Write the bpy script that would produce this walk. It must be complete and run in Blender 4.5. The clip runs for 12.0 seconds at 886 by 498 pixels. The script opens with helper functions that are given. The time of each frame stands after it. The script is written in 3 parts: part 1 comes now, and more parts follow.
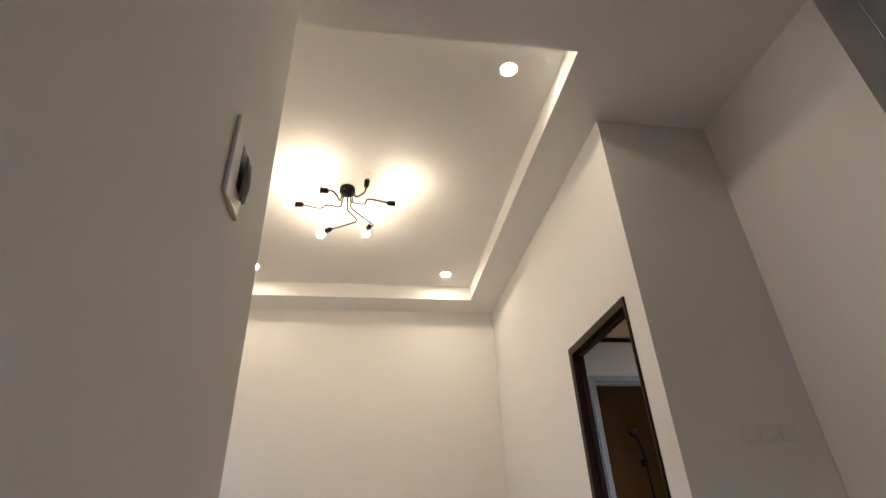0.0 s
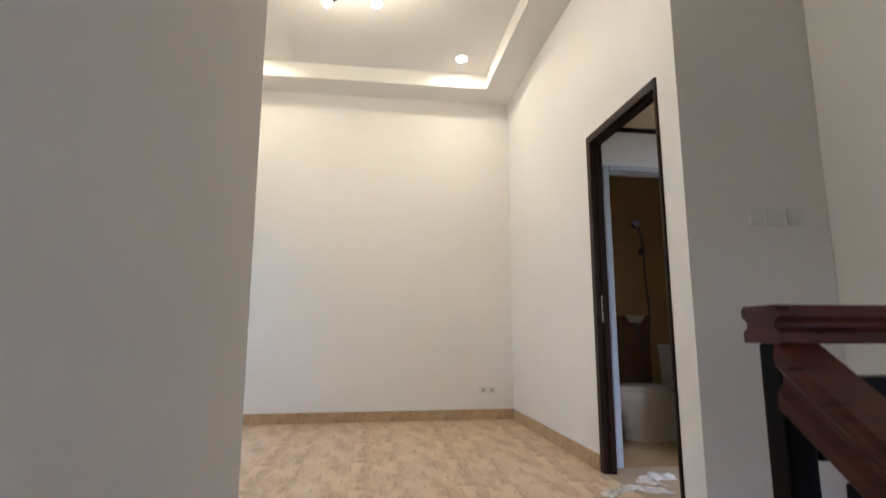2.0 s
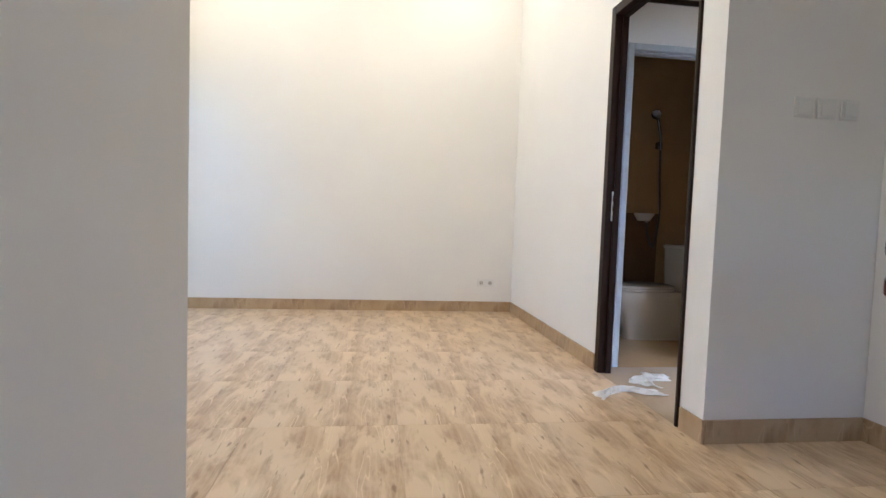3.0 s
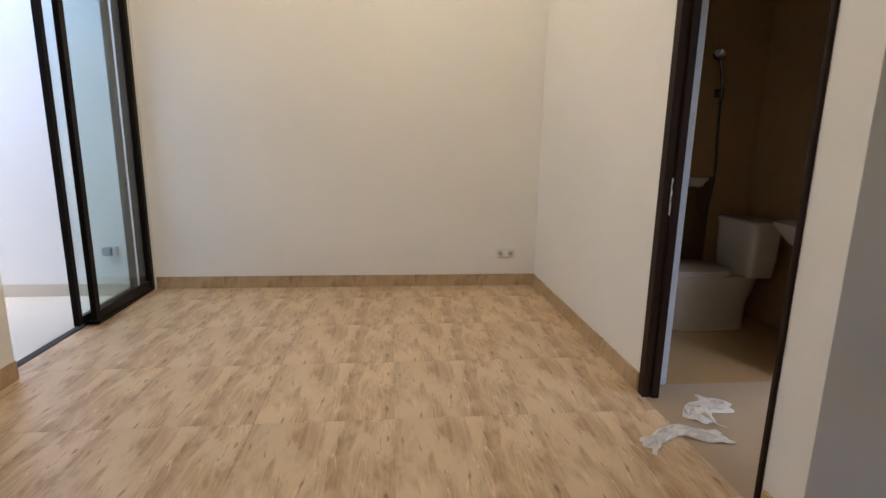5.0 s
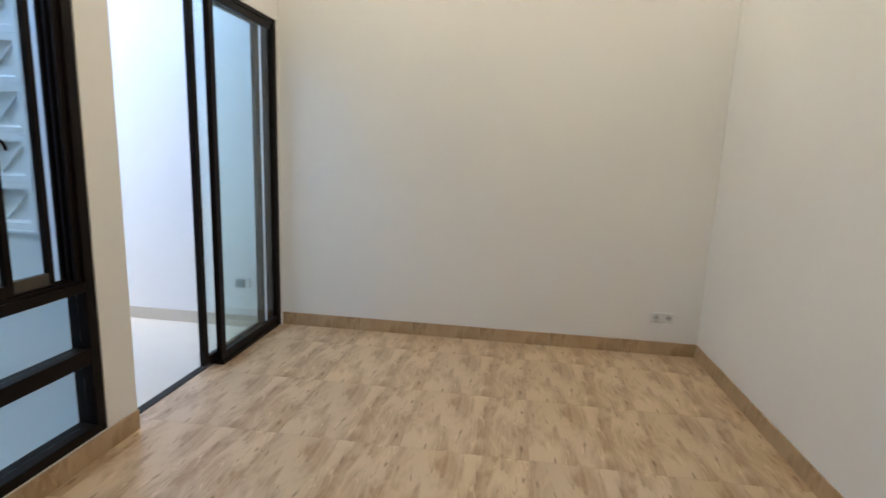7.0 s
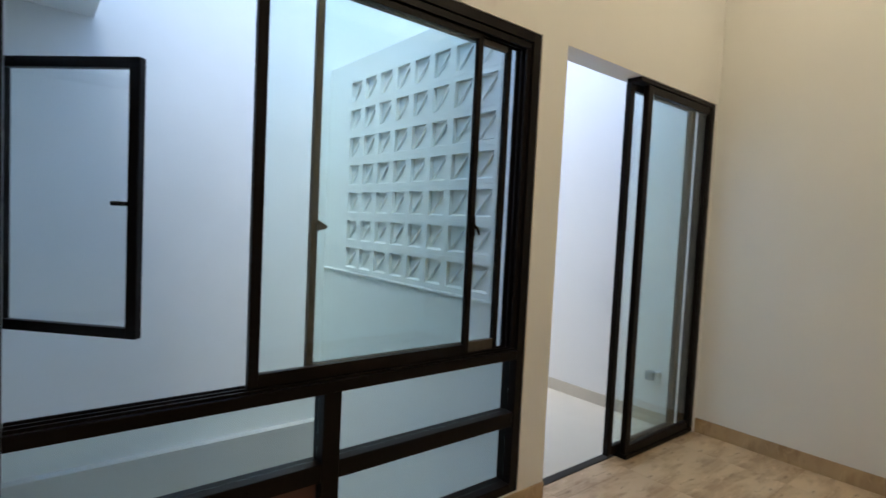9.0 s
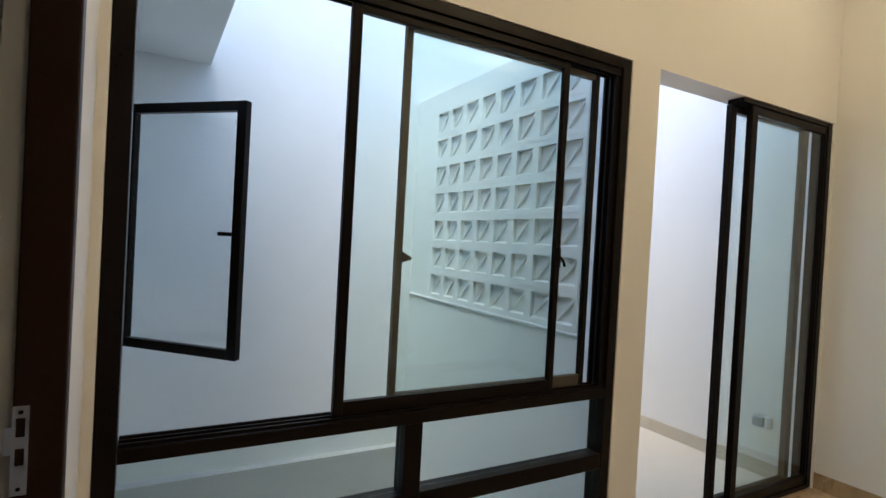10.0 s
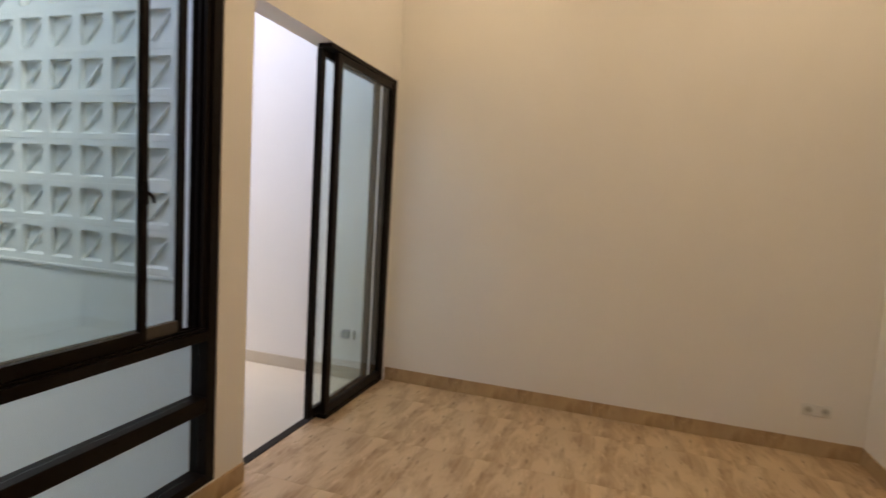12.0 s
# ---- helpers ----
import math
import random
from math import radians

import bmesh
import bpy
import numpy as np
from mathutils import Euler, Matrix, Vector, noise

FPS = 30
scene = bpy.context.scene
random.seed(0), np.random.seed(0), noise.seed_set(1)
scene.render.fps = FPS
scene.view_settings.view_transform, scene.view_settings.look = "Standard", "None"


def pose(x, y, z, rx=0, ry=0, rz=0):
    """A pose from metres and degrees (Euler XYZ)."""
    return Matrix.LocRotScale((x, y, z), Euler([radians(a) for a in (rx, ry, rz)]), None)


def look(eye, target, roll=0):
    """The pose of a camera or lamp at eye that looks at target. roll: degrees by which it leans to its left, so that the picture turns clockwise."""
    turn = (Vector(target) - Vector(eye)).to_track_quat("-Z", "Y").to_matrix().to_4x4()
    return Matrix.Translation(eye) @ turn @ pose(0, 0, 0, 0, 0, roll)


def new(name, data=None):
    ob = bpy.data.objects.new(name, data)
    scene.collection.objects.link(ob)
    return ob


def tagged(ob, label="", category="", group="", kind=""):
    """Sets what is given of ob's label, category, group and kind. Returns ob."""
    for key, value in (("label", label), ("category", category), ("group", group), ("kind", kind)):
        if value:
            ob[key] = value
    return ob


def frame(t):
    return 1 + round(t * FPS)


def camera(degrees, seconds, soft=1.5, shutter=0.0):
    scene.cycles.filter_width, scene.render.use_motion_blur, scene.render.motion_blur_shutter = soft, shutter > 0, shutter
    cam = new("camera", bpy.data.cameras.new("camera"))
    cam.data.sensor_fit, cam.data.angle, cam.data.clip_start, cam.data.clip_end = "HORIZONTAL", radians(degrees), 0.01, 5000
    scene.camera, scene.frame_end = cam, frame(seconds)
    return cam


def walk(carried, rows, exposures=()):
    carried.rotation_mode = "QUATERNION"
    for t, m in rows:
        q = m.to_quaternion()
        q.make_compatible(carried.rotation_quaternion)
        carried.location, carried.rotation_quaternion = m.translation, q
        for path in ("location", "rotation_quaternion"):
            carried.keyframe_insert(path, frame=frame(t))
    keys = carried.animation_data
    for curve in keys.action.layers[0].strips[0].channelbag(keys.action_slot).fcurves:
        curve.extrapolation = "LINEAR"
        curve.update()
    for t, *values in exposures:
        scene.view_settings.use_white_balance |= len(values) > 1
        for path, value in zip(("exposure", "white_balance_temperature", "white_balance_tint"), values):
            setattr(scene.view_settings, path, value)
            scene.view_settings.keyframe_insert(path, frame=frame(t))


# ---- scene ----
cam = camera(80.8, 12.0, shutter=0.3)
PATH = [
    (0, (0.357, 0.217, 0.956), (0.634, 1.919, 1.97), -2.5),
    (0.5, (0.356, 0.178, 0.966), (0.585, 1.831, 2.067), -2.7),
    (1, (0.337, 0.197, 0.952), (0.544, 1.928, 1.932), -2.3),
    (1.5, (0.307, 0.24, 0.907), (0.535, 2.115, 1.565), -1.3),
    (2, (0.314, 0.315, 0.848), (0.587, 2.271, 1.164), -0.0),
    (2.5, (0.354, 0.451, 0.799), (0.639, 2.43, 0.845), 1.3),
    (3, (0.392, 0.554, 0.877), (0.657, 2.533, 0.768), 2.0),
    (5, (0.498, 1.206, 1.232), (0.7, 3.153, 0.822), 1.0),
    (5.5, (0.487, 1.378, 1.323), (0.678, 3.303, 0.815), 1.4),
    (6, (0.482, 1.492, 1.377), (0.578, 3.429, 0.888), 1.8),
    (6.5, (0.425, 1.621, 1.393), (0.411, 3.579, 0.986), 2.1),
    (8.5, (0.278, 1.809, 1.382), (-1.035, 3.307, 1.207), 2.3),
    (9, (0.265, 1.804, 1.391), (-1.288, 3.06, 1.29), 2.8),
    (9.5, (0.263, 1.802, 1.407), (-1.435, 2.857, 1.346), 3.2),
    (10, (0.261, 1.819, 1.42), (-1.481, 2.801, 1.394), 3.1),
    (10.5, (0.256, 1.824, 1.427), (-1.401, 2.945, 1.393), 3.2),
    (11, (0.248, 1.84, 1.41), (-1.184, 3.233, 1.316), 3.7),
    (11.5, (0.235, 1.86, 1.409), (-0.851, 3.533, 1.262), 3.8),
    (12, (0.215, 1.85, 1.413), (-0.4, 3.745, 1.234), 3.5),
]
EXPOSURES = [(0.0, 2.76, 5800, 16), (1.0, 2.93, 5700, 16), (1.5, 2.96, 5700, 15), (2.0, 3.17, 5420, 13), (2.5, 3.7, 5150, 12), (3.0, 3.65, 5150, 12), (4.8, 2.92, 5890, 14), (5.1, 2.96, 5890, 14), (5.5, 3.19, 5740, 12), (6.0, 3.14, 5660, 11), (6.5, 3.07, 5390, 10), (8.5, 2.36, 5680, 6), (9.5, 2.45, 6230, 7), (10.5, 2.45, 6530, 9), (11.0, 2.38, 6580, 10), (12.0, 2.4, 7180, 18)]
walk(cam, [(t, look(eye, target, roll)) for t, eye, target, roll in PATH], EXPOSURES)
SKY, SUN, BULB_GLOW, DOWN_GLOW = 0.136, 0.22, 17.5, 42.0

# ---- light ----
world = bpy.data.worlds.new("sky")
scene.world = world
world.use_nodes = True
wn = world.node_tree
sky = wn.nodes.new("ShaderNodeTexSky")
sky.sky_type, sky.sun_disc = "NISHITA", False
sky.dust_density, sky.ozone_density = 1.6, 1.0
sky.sun_elevation, sky.sun_rotation = radians(65), radians(139)
wn.nodes["Background"].inputs["Strength"].default_value = SKY
wn.links.new(sky.outputs["Color"], wn.nodes["Background"].inputs["Color"])
sun = new("sun", bpy.data.lights.new("sun", "SUN"))
sun.data.energy, sun.data.angle, sun.data.color = SUN, radians(30), (1.0, 0.96, 0.9)
sun.matrix_world = look((25 * math.cos(radians(65)) * 0.66, -25 * math.cos(radians(65)) * 0.75, 25 * math.sin(radians(65))), (0, 0, 0))


# ---- materials ----
class Nodes:
    """A principled material and short calls for its nodes."""

    def __init__(self, name, color=(0.8, 0.8, 0.8), rough=0.5, metal=0.0):
        self.mat = bpy.data.materials.new(name)
        self.mat.use_nodes = True
        self.t = self.mat.node_tree
        self.b = self.t.nodes["Principled BSDF"]
        self.b.inputs["Base Color"].default_value = (*color, 1)
        self.b.inputs["Roughness"].default_value = rough
        self.b.inputs["Metallic"].default_value = metal

    def add(self, kind, **values):
        n = self.t.nodes.new(kind)
        for k, v in values.items():
            n.inputs[k.replace("_", " ")].default_value = v
        return n

    def link(self, a, b):
        self.t.links.new(a, b)

    def coords(self, which="Object", scale=(1, 1, 1)):
        c, m = self.add("ShaderNodeTexCoord"), self.add("ShaderNodeMapping")
        m.inputs["Scale"].default_value = scale
        if which == "World":
            g = self.add("ShaderNodeNewGeometry")
            self.link(g.outputs["Position"], m.inputs["Vector"])
        else:
            self.link(c.outputs[which], m.inputs["Vector"])
        return m.outputs["Vector"]

    def noise(self, vec, scale, detail=4.0, rough=0.55, distort=0.0):
        n = self.add("ShaderNodeTexNoise", Scale=scale, Detail=detail, Roughness=rough, Distortion=distort)
        self.link(vec, n.inputs["Vector"])
        return n.outputs["Fac"]

    def ramp(self, fac, stops):
        r = self.add("ShaderNodeValToRGB")
        els = r.color_ramp.elements
        while len(els) < len(stops):
            els.new(0.5)
        for e, (p, c) in zip(els, stops):
            e.position, e.color = p, (*c, 1)
        self.link(fac, r.inputs["Fac"])
        return r.outputs["Color"]

    def mix(self, fac, a, b, blend="MIX"):
        m = self.t.nodes.new("ShaderNodeMix")
        m.data_type, m.blend_type = "RGBA", blend
        for sock, v in ((m.inputs[0], fac), (m.inputs[6], a), (m.inputs[7], b)):
            if isinstance(v, (int, float)):
                sock.default_value = v
            elif isinstance(v, tuple):
                sock.default_value = (*v, 1)
            else:
                self.link(v, sock)
        return m.outputs[2]

    def color(self, out):
        self.link(out, self.b.inputs["Base Color"])

    def rough(self, fac, lo, hi):
        m = self.add("ShaderNodeMapRange", To_Min=lo, To_Max=hi)
        self.link(fac, m.inputs["Value"])
        self.link(m.outputs["Result"], self.b.inputs["Roughness"])

    def bump(self, fac, strength, distance):
        n = self.add("ShaderNodeBump", Strength=strength, Distance=distance)
        self.link(fac, n.inputs["Height"])
        self.link(n.outputs["Normal"], self.b.inputs["Normal"])


def paint(name, color, dirt=0.05, rough=0.6):
    m = Nodes(name, color, rough)
    v = m.coords("World")
    big, fine = m.noise(v, 1.3, 5), m.noise(v, 160, 3)
    dark = tuple(c * (1 - dirt) for c in color)
    m.color(m.mix(m.ramp(big, ((0.35, (0, 0, 0)), (0.7, (1, 1, 1)))), color, dark))
    m.rough(fine, rough - 0.06, rough + 0.08)
    m.bump(m.mix(0.35, fine, m.noise(v, 9, 3)), 0.12, 0.004)
    return m.mat


def wood_print(name, light, mid, dark, amount, size=1.0):
    """A printed wood-look tile, its grain along y: soft brown clouds, short dark strokes, pale veins.
    The print is the same on every tile, with slight shade changes."""
    m = Nodes(name, light, 0.3)
    v = m.coords("Object")

    def at(x, y):
        return m.coords("Object", (x * size, y * size, 4.0))

    def band(fac, lo, hi, top=1.0):
        return m.ramp(fac, ((lo, (0, 0, 0)), (hi, (top, top, top))))

    base = m.mix(band(m.noise(at(4.2, 1.5), 1.0, 3, 0.5, 0.2), 0.36, 0.66), light, tuple(0.55 * a + 0.45 * b for a, b in zip(light, mid)))
    cloud = m.noise(at(8.5, 3.0), 1.0, 4, 0.55, 0.45)
    soft = band(cloud, 0.455 - amount, 0.59 - amount, 0.95)
    grain = m.ramp(m.noise(at(62, 4.0), 1.0, 3, 0.55, 0.15), ((0.32, (0.30, 0.30, 0.30)), (0.62, (1, 1, 1))))
    col = m.mix(m.mix(1.0, soft, grain, "MULTIPLY"), base, mid)
    core = band(m.noise(at(15, 4.6), 1.0, 3, 0.55, 0.35), 0.47 - amount, 0.62 - amount, 0.75)
    col = m.mix(m.mix(1.0, m.mix(1.0, core, soft, "MULTIPLY"), grain, "MULTIPLY"), col, dark)
    stroke = band(m.noise(at(46, 7.5), 1.0, 2, 0.5, 0.5), 0.60, 0.70, 0.8)
    near = band(m.noise(at(7.0, 3.6), 1.7, 2, 0.5, 0.3), 0.50, 0.58)
    col = m.mix(m.mix(1.0, stroke, near, "MULTIPLY"), col, tuple(c * 0.72 for c in dark))
    vein = m.ramp(m.noise(at(17, 2.0), 1.0, 2, 0.45, 0.9), ((0.612, (0, 0, 0)), (0.632, (0.75, 0.75, 0.75)), (0.652, (0, 0, 0))))
    col = m.mix(vein, col, tuple(min(1, c * 1.14 + 0.02) for c in light))
    info = m.add("ShaderNodeObjectInfo")
    shade = m.ramp(info.outputs["Random"], ((0.0, (0.96, 0.96, 0.96)), (1.0, (1.03, 1.02, 1.0))))
    m.color(m.mix(1.0, col, shade, "MULTIPLY"))
    m.rough(m.noise(v, 30, 3), 0.26, 0.42)
    m.bump(grain, 0.03, 0.001)
    return m.mat


def tile_mat(name, color, vary, rough):
    m = Nodes(name, color, rough)
    v = m.coords("World")
    n = m.noise(v, 5, 6, 0.65)
    m.color(m.mix(n, tuple(c * (1 - vary) for c in color), tuple(min(1, c * (1 + vary)) for c in color)))
    m.rough(m.noise(v, 40, 2), rough * 0.8, rough * 1.25)
    m.bump(n, 0.03, 0.002)
    return m.mat


def metal_paint(name, color, rough, gloss=0.12):
    m = Nodes(name, color, rough)
    v = m.coords("World")
    n = m.noise(v, 45, 4)
    m.b.inputs["Specular IOR Level"].default_value = gloss
    m.color(m.mix(n, color, tuple(c * 1.5 for c in color)))
    m.rough(n, rough * 0.75, rough * 1.3)
    return m.mat


def plain(name, color, rough, metal=0.0):
    m = Nodes(name, color, rough, metal)
    m.rough(m.noise(m.coords("World"), 60, 3), rough * 0.85, rough * 1.2)
    return m.mat


def glass_mat(name, tint):
    mat = bpy.data.materials.new(name)
    mat.use_nodes = True
    t = mat.node_tree
    t.nodes.remove(t.nodes["Principled BSDF"])
    clear, gloss, mix, fr, power, least = (t.nodes.new("ShaderNode" + k) for k in ("BsdfTransparent", "BsdfGlossy", "MixShader", "LayerWeight", "Math", "Math"))
    clear.inputs["Color"].default_value = (*tint, 1)
    gloss.inputs["Roughness"].default_value = 0.02
    fr.inputs["Blend"].default_value = 0.5
    power.operation, power.inputs[1].default_value = "POWER", 4.0
    least.operation, least.inputs[1].default_value, least.inputs[2].default_value = "MULTIPLY_ADD", 0.6, 0.04
    t.links.new(fr.outputs["Facing"], power.inputs[0])
    t.links.new(power.outputs[0], least.inputs[0])
    t.links.new(least.outputs[0], mix.inputs[0])
    t.links.new(clear.outputs[0], mix.inputs[1])
    t.links.new(gloss.outputs[0], mix.inputs[2])
    t.links.new(mix.outputs[0], t.nodes["Material Output"].inputs["Surface"])
    return mat


def glow(name, color, strength):
    m = Nodes(name, color, 0.4)
    m.b.inputs["Emission Color"].default_value = (*color, 1)
    m.b.inputs["Emission Strength"].default_value = strength
    return m.mat


WALL = paint("white_wall_paint", (0.82, 0.805, 0.785), 0.03, 0.82)
CEIL = paint("white_ceiling_paint", (0.82, 0.81, 0.79), 0.02, 0.7)
# the lobby ceiling's warm light is put into this cream
WARMLITPAINT = paint("warm_lit_ceiling_paint", (0.80, 0.70, 0.50), 0.03, 0.75)
OUTWALL = paint("white_outdoor_paint", (0.77, 0.815, 0.81), 0.06, 0.75)
CEMENT = tile_mat("grey_cement_render", (0.50, 0.525, 0.525), 0.08, 0.6)
WOODTILE = wood_print("wood_look_tile", (0.655, 0.505, 0.335), (0.44, 0.30, 0.17), (0.30, 0.18, 0.09), 0.02)
SKIRT = wood_print("wood_look_skirting", (0.49, 0.355, 0.21), (0.39, 0.27, 0.155), (0.30, 0.195, 0.105), 0.02, 0.6)
GROUT = tile_mat("sand_grout", (0.56, 0.43, 0.29), 0.15, 0.8)
CREAM = tile_mat("cream_tile", (0.70, 0.64, 0.54), 0.05, 0.4)
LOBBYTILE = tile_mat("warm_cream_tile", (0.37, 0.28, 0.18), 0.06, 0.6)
CREAMSKIRT = tile_mat("cream_skirting_tile", (0.55, 0.49, 0.40), 0.08, 0.35)
TANTILE = tile_mat("tan_bathroom_tile", (0.46, 0.29, 0.13), 0.14, 0.22)
BATHBROWN = tile_mat("dark_brown_bathroom_panel", (0.17, 0.09, 0.04), 0.2, 0.22)
DARKALU = metal_paint("dark_brown_aluminium", (0.006, 0.0042, 0.004), 0.30)
BACKALU = metal_paint("grey_brown_aluminium", (0.075, 0.065, 0.055), 0.4)
DARKWOOD = metal_paint("espresso_door_wood", (0.019, 0.0095, 0.007), 0.35, 0.14)
GREYALU = metal_paint("light_grey_aluminium", (0.37, 0.385, 0.40), 0.35)
BLACKSTEEL = metal_paint("black_painted_steel", (0.004, 0.004, 0.005), 0.35)
GLASS = glass_mat("window_glass", (0.935, 0.985, 0.978))
CLEARGLASS = glass_mat("clear_glass", (0.99, 1.0, 0.995))
CHROME = plain("chrome", (0.75, 0.75, 0.76), 0.15, 1.0)
CERAMIC = plain("ivory_glazed_ceramic", (0.64, 0.55, 0.42), 0.14)
DARKCHROME = plain("dark_chrome", (0.20, 0.19, 0.18), 0.2, 1.0)
PLASTIC = plain("white_plastic", (0.75, 0.75, 0.74), 0.35)
GREYPLASTIC = plain("grey_plastic", (0.30, 0.33, 0.35), 0.4)
SOCKETGREY = plain("light_grey_plastic", (0.50, 0.49, 0.47), 0.4)
PAPER = plain("crumpled_paper", (0.92, 0.90, 0.86), 0.7)
FOIL = plain("crumpled_film", (0.42, 0.37, 0.33), 0.22, 0.55)
BROWNPANE = tile_mat("red_brown_pane", (0.11, 0.042, 0.028), 0.15, 0.4)
BULB = glow("warm_bulb_glass", (1.0, 0.79, 0.49), BULB_GLOW)
DOWN = glow("warm_downlight_lens", (1.0, 0.81, 0.52), DOWN_GLOW)


def red_wood():
    m = Nodes("red_varnished_wood", (0.16, 0.03, 0.018), 0.28)
    v = m.coords("World", (6, 6, 40))
    n = m.noise(v, 3, 5, 0.6, 0.5)
    m.color(m.ramp(n, ((0.3, (0.050, 0.008, 0.005)), (0.7, (0.135, 0.022, 0.012)))))
    m.rough(n, 0.22, 0.38)
    m.bump(n, 0.05, 0.001)
    return m.mat


REDWOOD = red_wood()


# ---- building blocks ----
def box(bm, x0, x1, y0, y1, z0, z1, bevel=0.0):
    m = Matrix.Translation(((x0 + x1) / 2, (y0 + y1) / 2, (z0 + z1) / 2)) @ Matrix.Diagonal((abs(x1 - x0), abs(y1 - y0), abs(z1 - z0), 1))
    made = bmesh.ops.create_cube(bm, size=1, matrix=m)
    if bevel:
        edges = list({e for v in made["verts"] for e in v.link_edges})
        bmesh.ops.bevel(bm, geom=edges, offset=bevel, segments=2, affect="EDGES", profile=0.5)
    return bm


def boxed(x0, x1, y0, y1, z0, z1, bevel=0.0):
    return box(bmesh.new(), x0, x1, y0, y1, z0, z1, bevel)


def lathe(bm, profile, seg=16, m=Matrix()):
    """Turns a profile of (radius, height) about z."""
    rings = []
    for r, z in profile:
        rings.append([bm.verts.new(m @ Vector((r * math.cos(a), r * math.sin(a), z))) for a in (2 * math.pi * i / seg for i in range(seg))])
    for a, b in zip(rings, rings[1:]):
        for i in range(seg):
            bm.faces.new((a[i], a[(i + 1) % seg], b[(i + 1) % seg], b[i]))
    bm.faces.new(rings[-1])
    bm.faces.new(rings[0][::-1])
    return bm


def tube(bm, pts, r, seg=8, steps=6):
    """A round bar along a smooth line through the points."""
    p = [Vector(q) for q in pts]
    line = []
    for i in range(len(p) - 1):
        a, b, c, d = p[max(i - 1, 0)], p[i], p[i + 1], p[min(i + 2, len(p) - 1)]
        for k in range(steps):
            t = k / steps
            line.append(0.5 * (2 * b + (c - a) * t + (2 * a - 5 * b + 4 * c - d) * t * t + (3 * b - a - 3 * c + d) * t ** 3))
    line.append(p[-1])
    rings = []
    for i, q in enumerate(line):
        ahead = (line[min(i + 1, len(line) - 1)] - line[max(i - 1, 0)]).normalized()
        turn = ahead.to_track_quat("Z", "Y").to_matrix()
        rings.append([bm.verts.new(q + turn @ Vector((r * math.cos(a), r * math.sin(a), 0))) for a in (2 * math.pi * k / seg for k in range(seg))])
    for a, b in zip(rings, rings[1:]):
        for i in range(seg):
            bm.faces.new((a[i], a[(i + 1) % seg], b[(i + 1) % seg], b[i]))
    bm.faces.new(rings[-1])
    bm.faces.new(rings[0][::-1])
    return bm


def loft(bm, rings, seg=28):
    """Skins super-elliptic rings of (cx, cy, rx, ry, z, power)."""
    rows = []
    for cx, cy, rx, ry, z, e in rings:
        row = []
        for i in range(seg):
            a = 2 * math.pi * i / seg
            c, s = math.cos(a), math.sin(a)
            row.append(bm.verts.new((cx + rx * math.copysign(abs(c) ** (2 / e), c), cy + ry * math.copysign(abs(s) ** (2 / e), s), z)))
        rows.append(row)
    for a, b in zip(rows, rows[1:]):
        for i in range(seg):
            bm.faces.new((a[i], a[(i + 1) % seg], b[(i + 1) % seg], b[i]))
    bm.faces.new(rows[-1])
    bm.faces.new(rows[0][::-1])
    return bm


def finish(name, bm, mat, smooth=False):
    bmesh.ops.recalc_face_normals(bm, faces=bm.faces)
    me = bpy.data.meshes.new(name)
    bm.to_mesh(me)
    bm.free()
    me.materials.append(mat)
    if smooth:
        for p in me.polygons:
            p.use_smooth = True
        me.set_sharp_from_angle(angle=radians(40))
    return me


def part(name, bm, mat, parent=None, label="", smooth=False):
    ob = new(name, finish(name, bm, mat, smooth))
    if parent is not None:
        ob.parent = parent
        ob.matrix_parent_inverse = parent.matrix_world.inverted()
    if label:
        tagged(ob, label)
    return ob


def thing(name, at, label, category, group="", kind=""):
    """An empty at a thing's base; its parts are built in world metres and hung under it."""
    ob = new(name)
    ob.empty_display_size = 0.05
    ob.matrix_world = pose(*at)
    ob.location = at
    bpy.context.view_layer.update()
    return tagged(ob, label, category, group, kind)


def slab(name, plane, w0, w1, u0, u1, v0, v1, holes, mat, label, category):
    """A plate of the setting with holes. plane: the axis of its thickness (w); u and v are the other two in order."""
    us = sorted({u0, u1, *(q for h in holes for q in h[:2] if u0 < q < u1)})
    vs = sorted({v0, v1, *(q for h in holes for q in h[2:] if v0 < q < v1)})

    def place(w, u, v):
        return {"x": (w, u, v), "y": (u, w, v), "z": (u, v, w)}[plane]

    def solid(i, j):
        if not (0 <= i < len(us) - 1 and 0 <= j < len(vs) - 1):
            return False
        cu, cv = (us[i] + us[i + 1]) / 2, (vs[j] + vs[j + 1]) / 2
        return not any(h[0] < cu < h[1] and h[2] < cv < h[3] for h in holes)

    bm, cache = bmesh.new(), {}

    def vert(w, u, v):
        key = (w, u, v)
        if key not in cache:
            cache[key] = bm.verts.new(place(w, u, v))
        return cache[key]

    for i in range(len(us) - 1):
        for j in range(len(vs) - 1):
            if not solid(i, j):
                continue
            a, b, c, d = us[i], us[i + 1], vs[j], vs[j + 1]
            for w in (w0, w1):
                bm.faces.new((vert(w, a, c), vert(w, b, c), vert(w, b, d), vert(w, a, d)))
            for di, dj, p, q in ((-1, 0, (a, c), (a, d)), (1, 0, (b, c), (b, d)), (0, -1, (a, c), (b, c)), (0, 1, (a, d), (b, d))):
                if not solid(i + di, j + dj):
                    bm.faces.new((vert(w0, *p), vert(w0, *q), vert(w1, *q), vert(w1, *p)))
    ob = part(name, bm, mat)
    return tagged(ob, label, category, kind="structure")


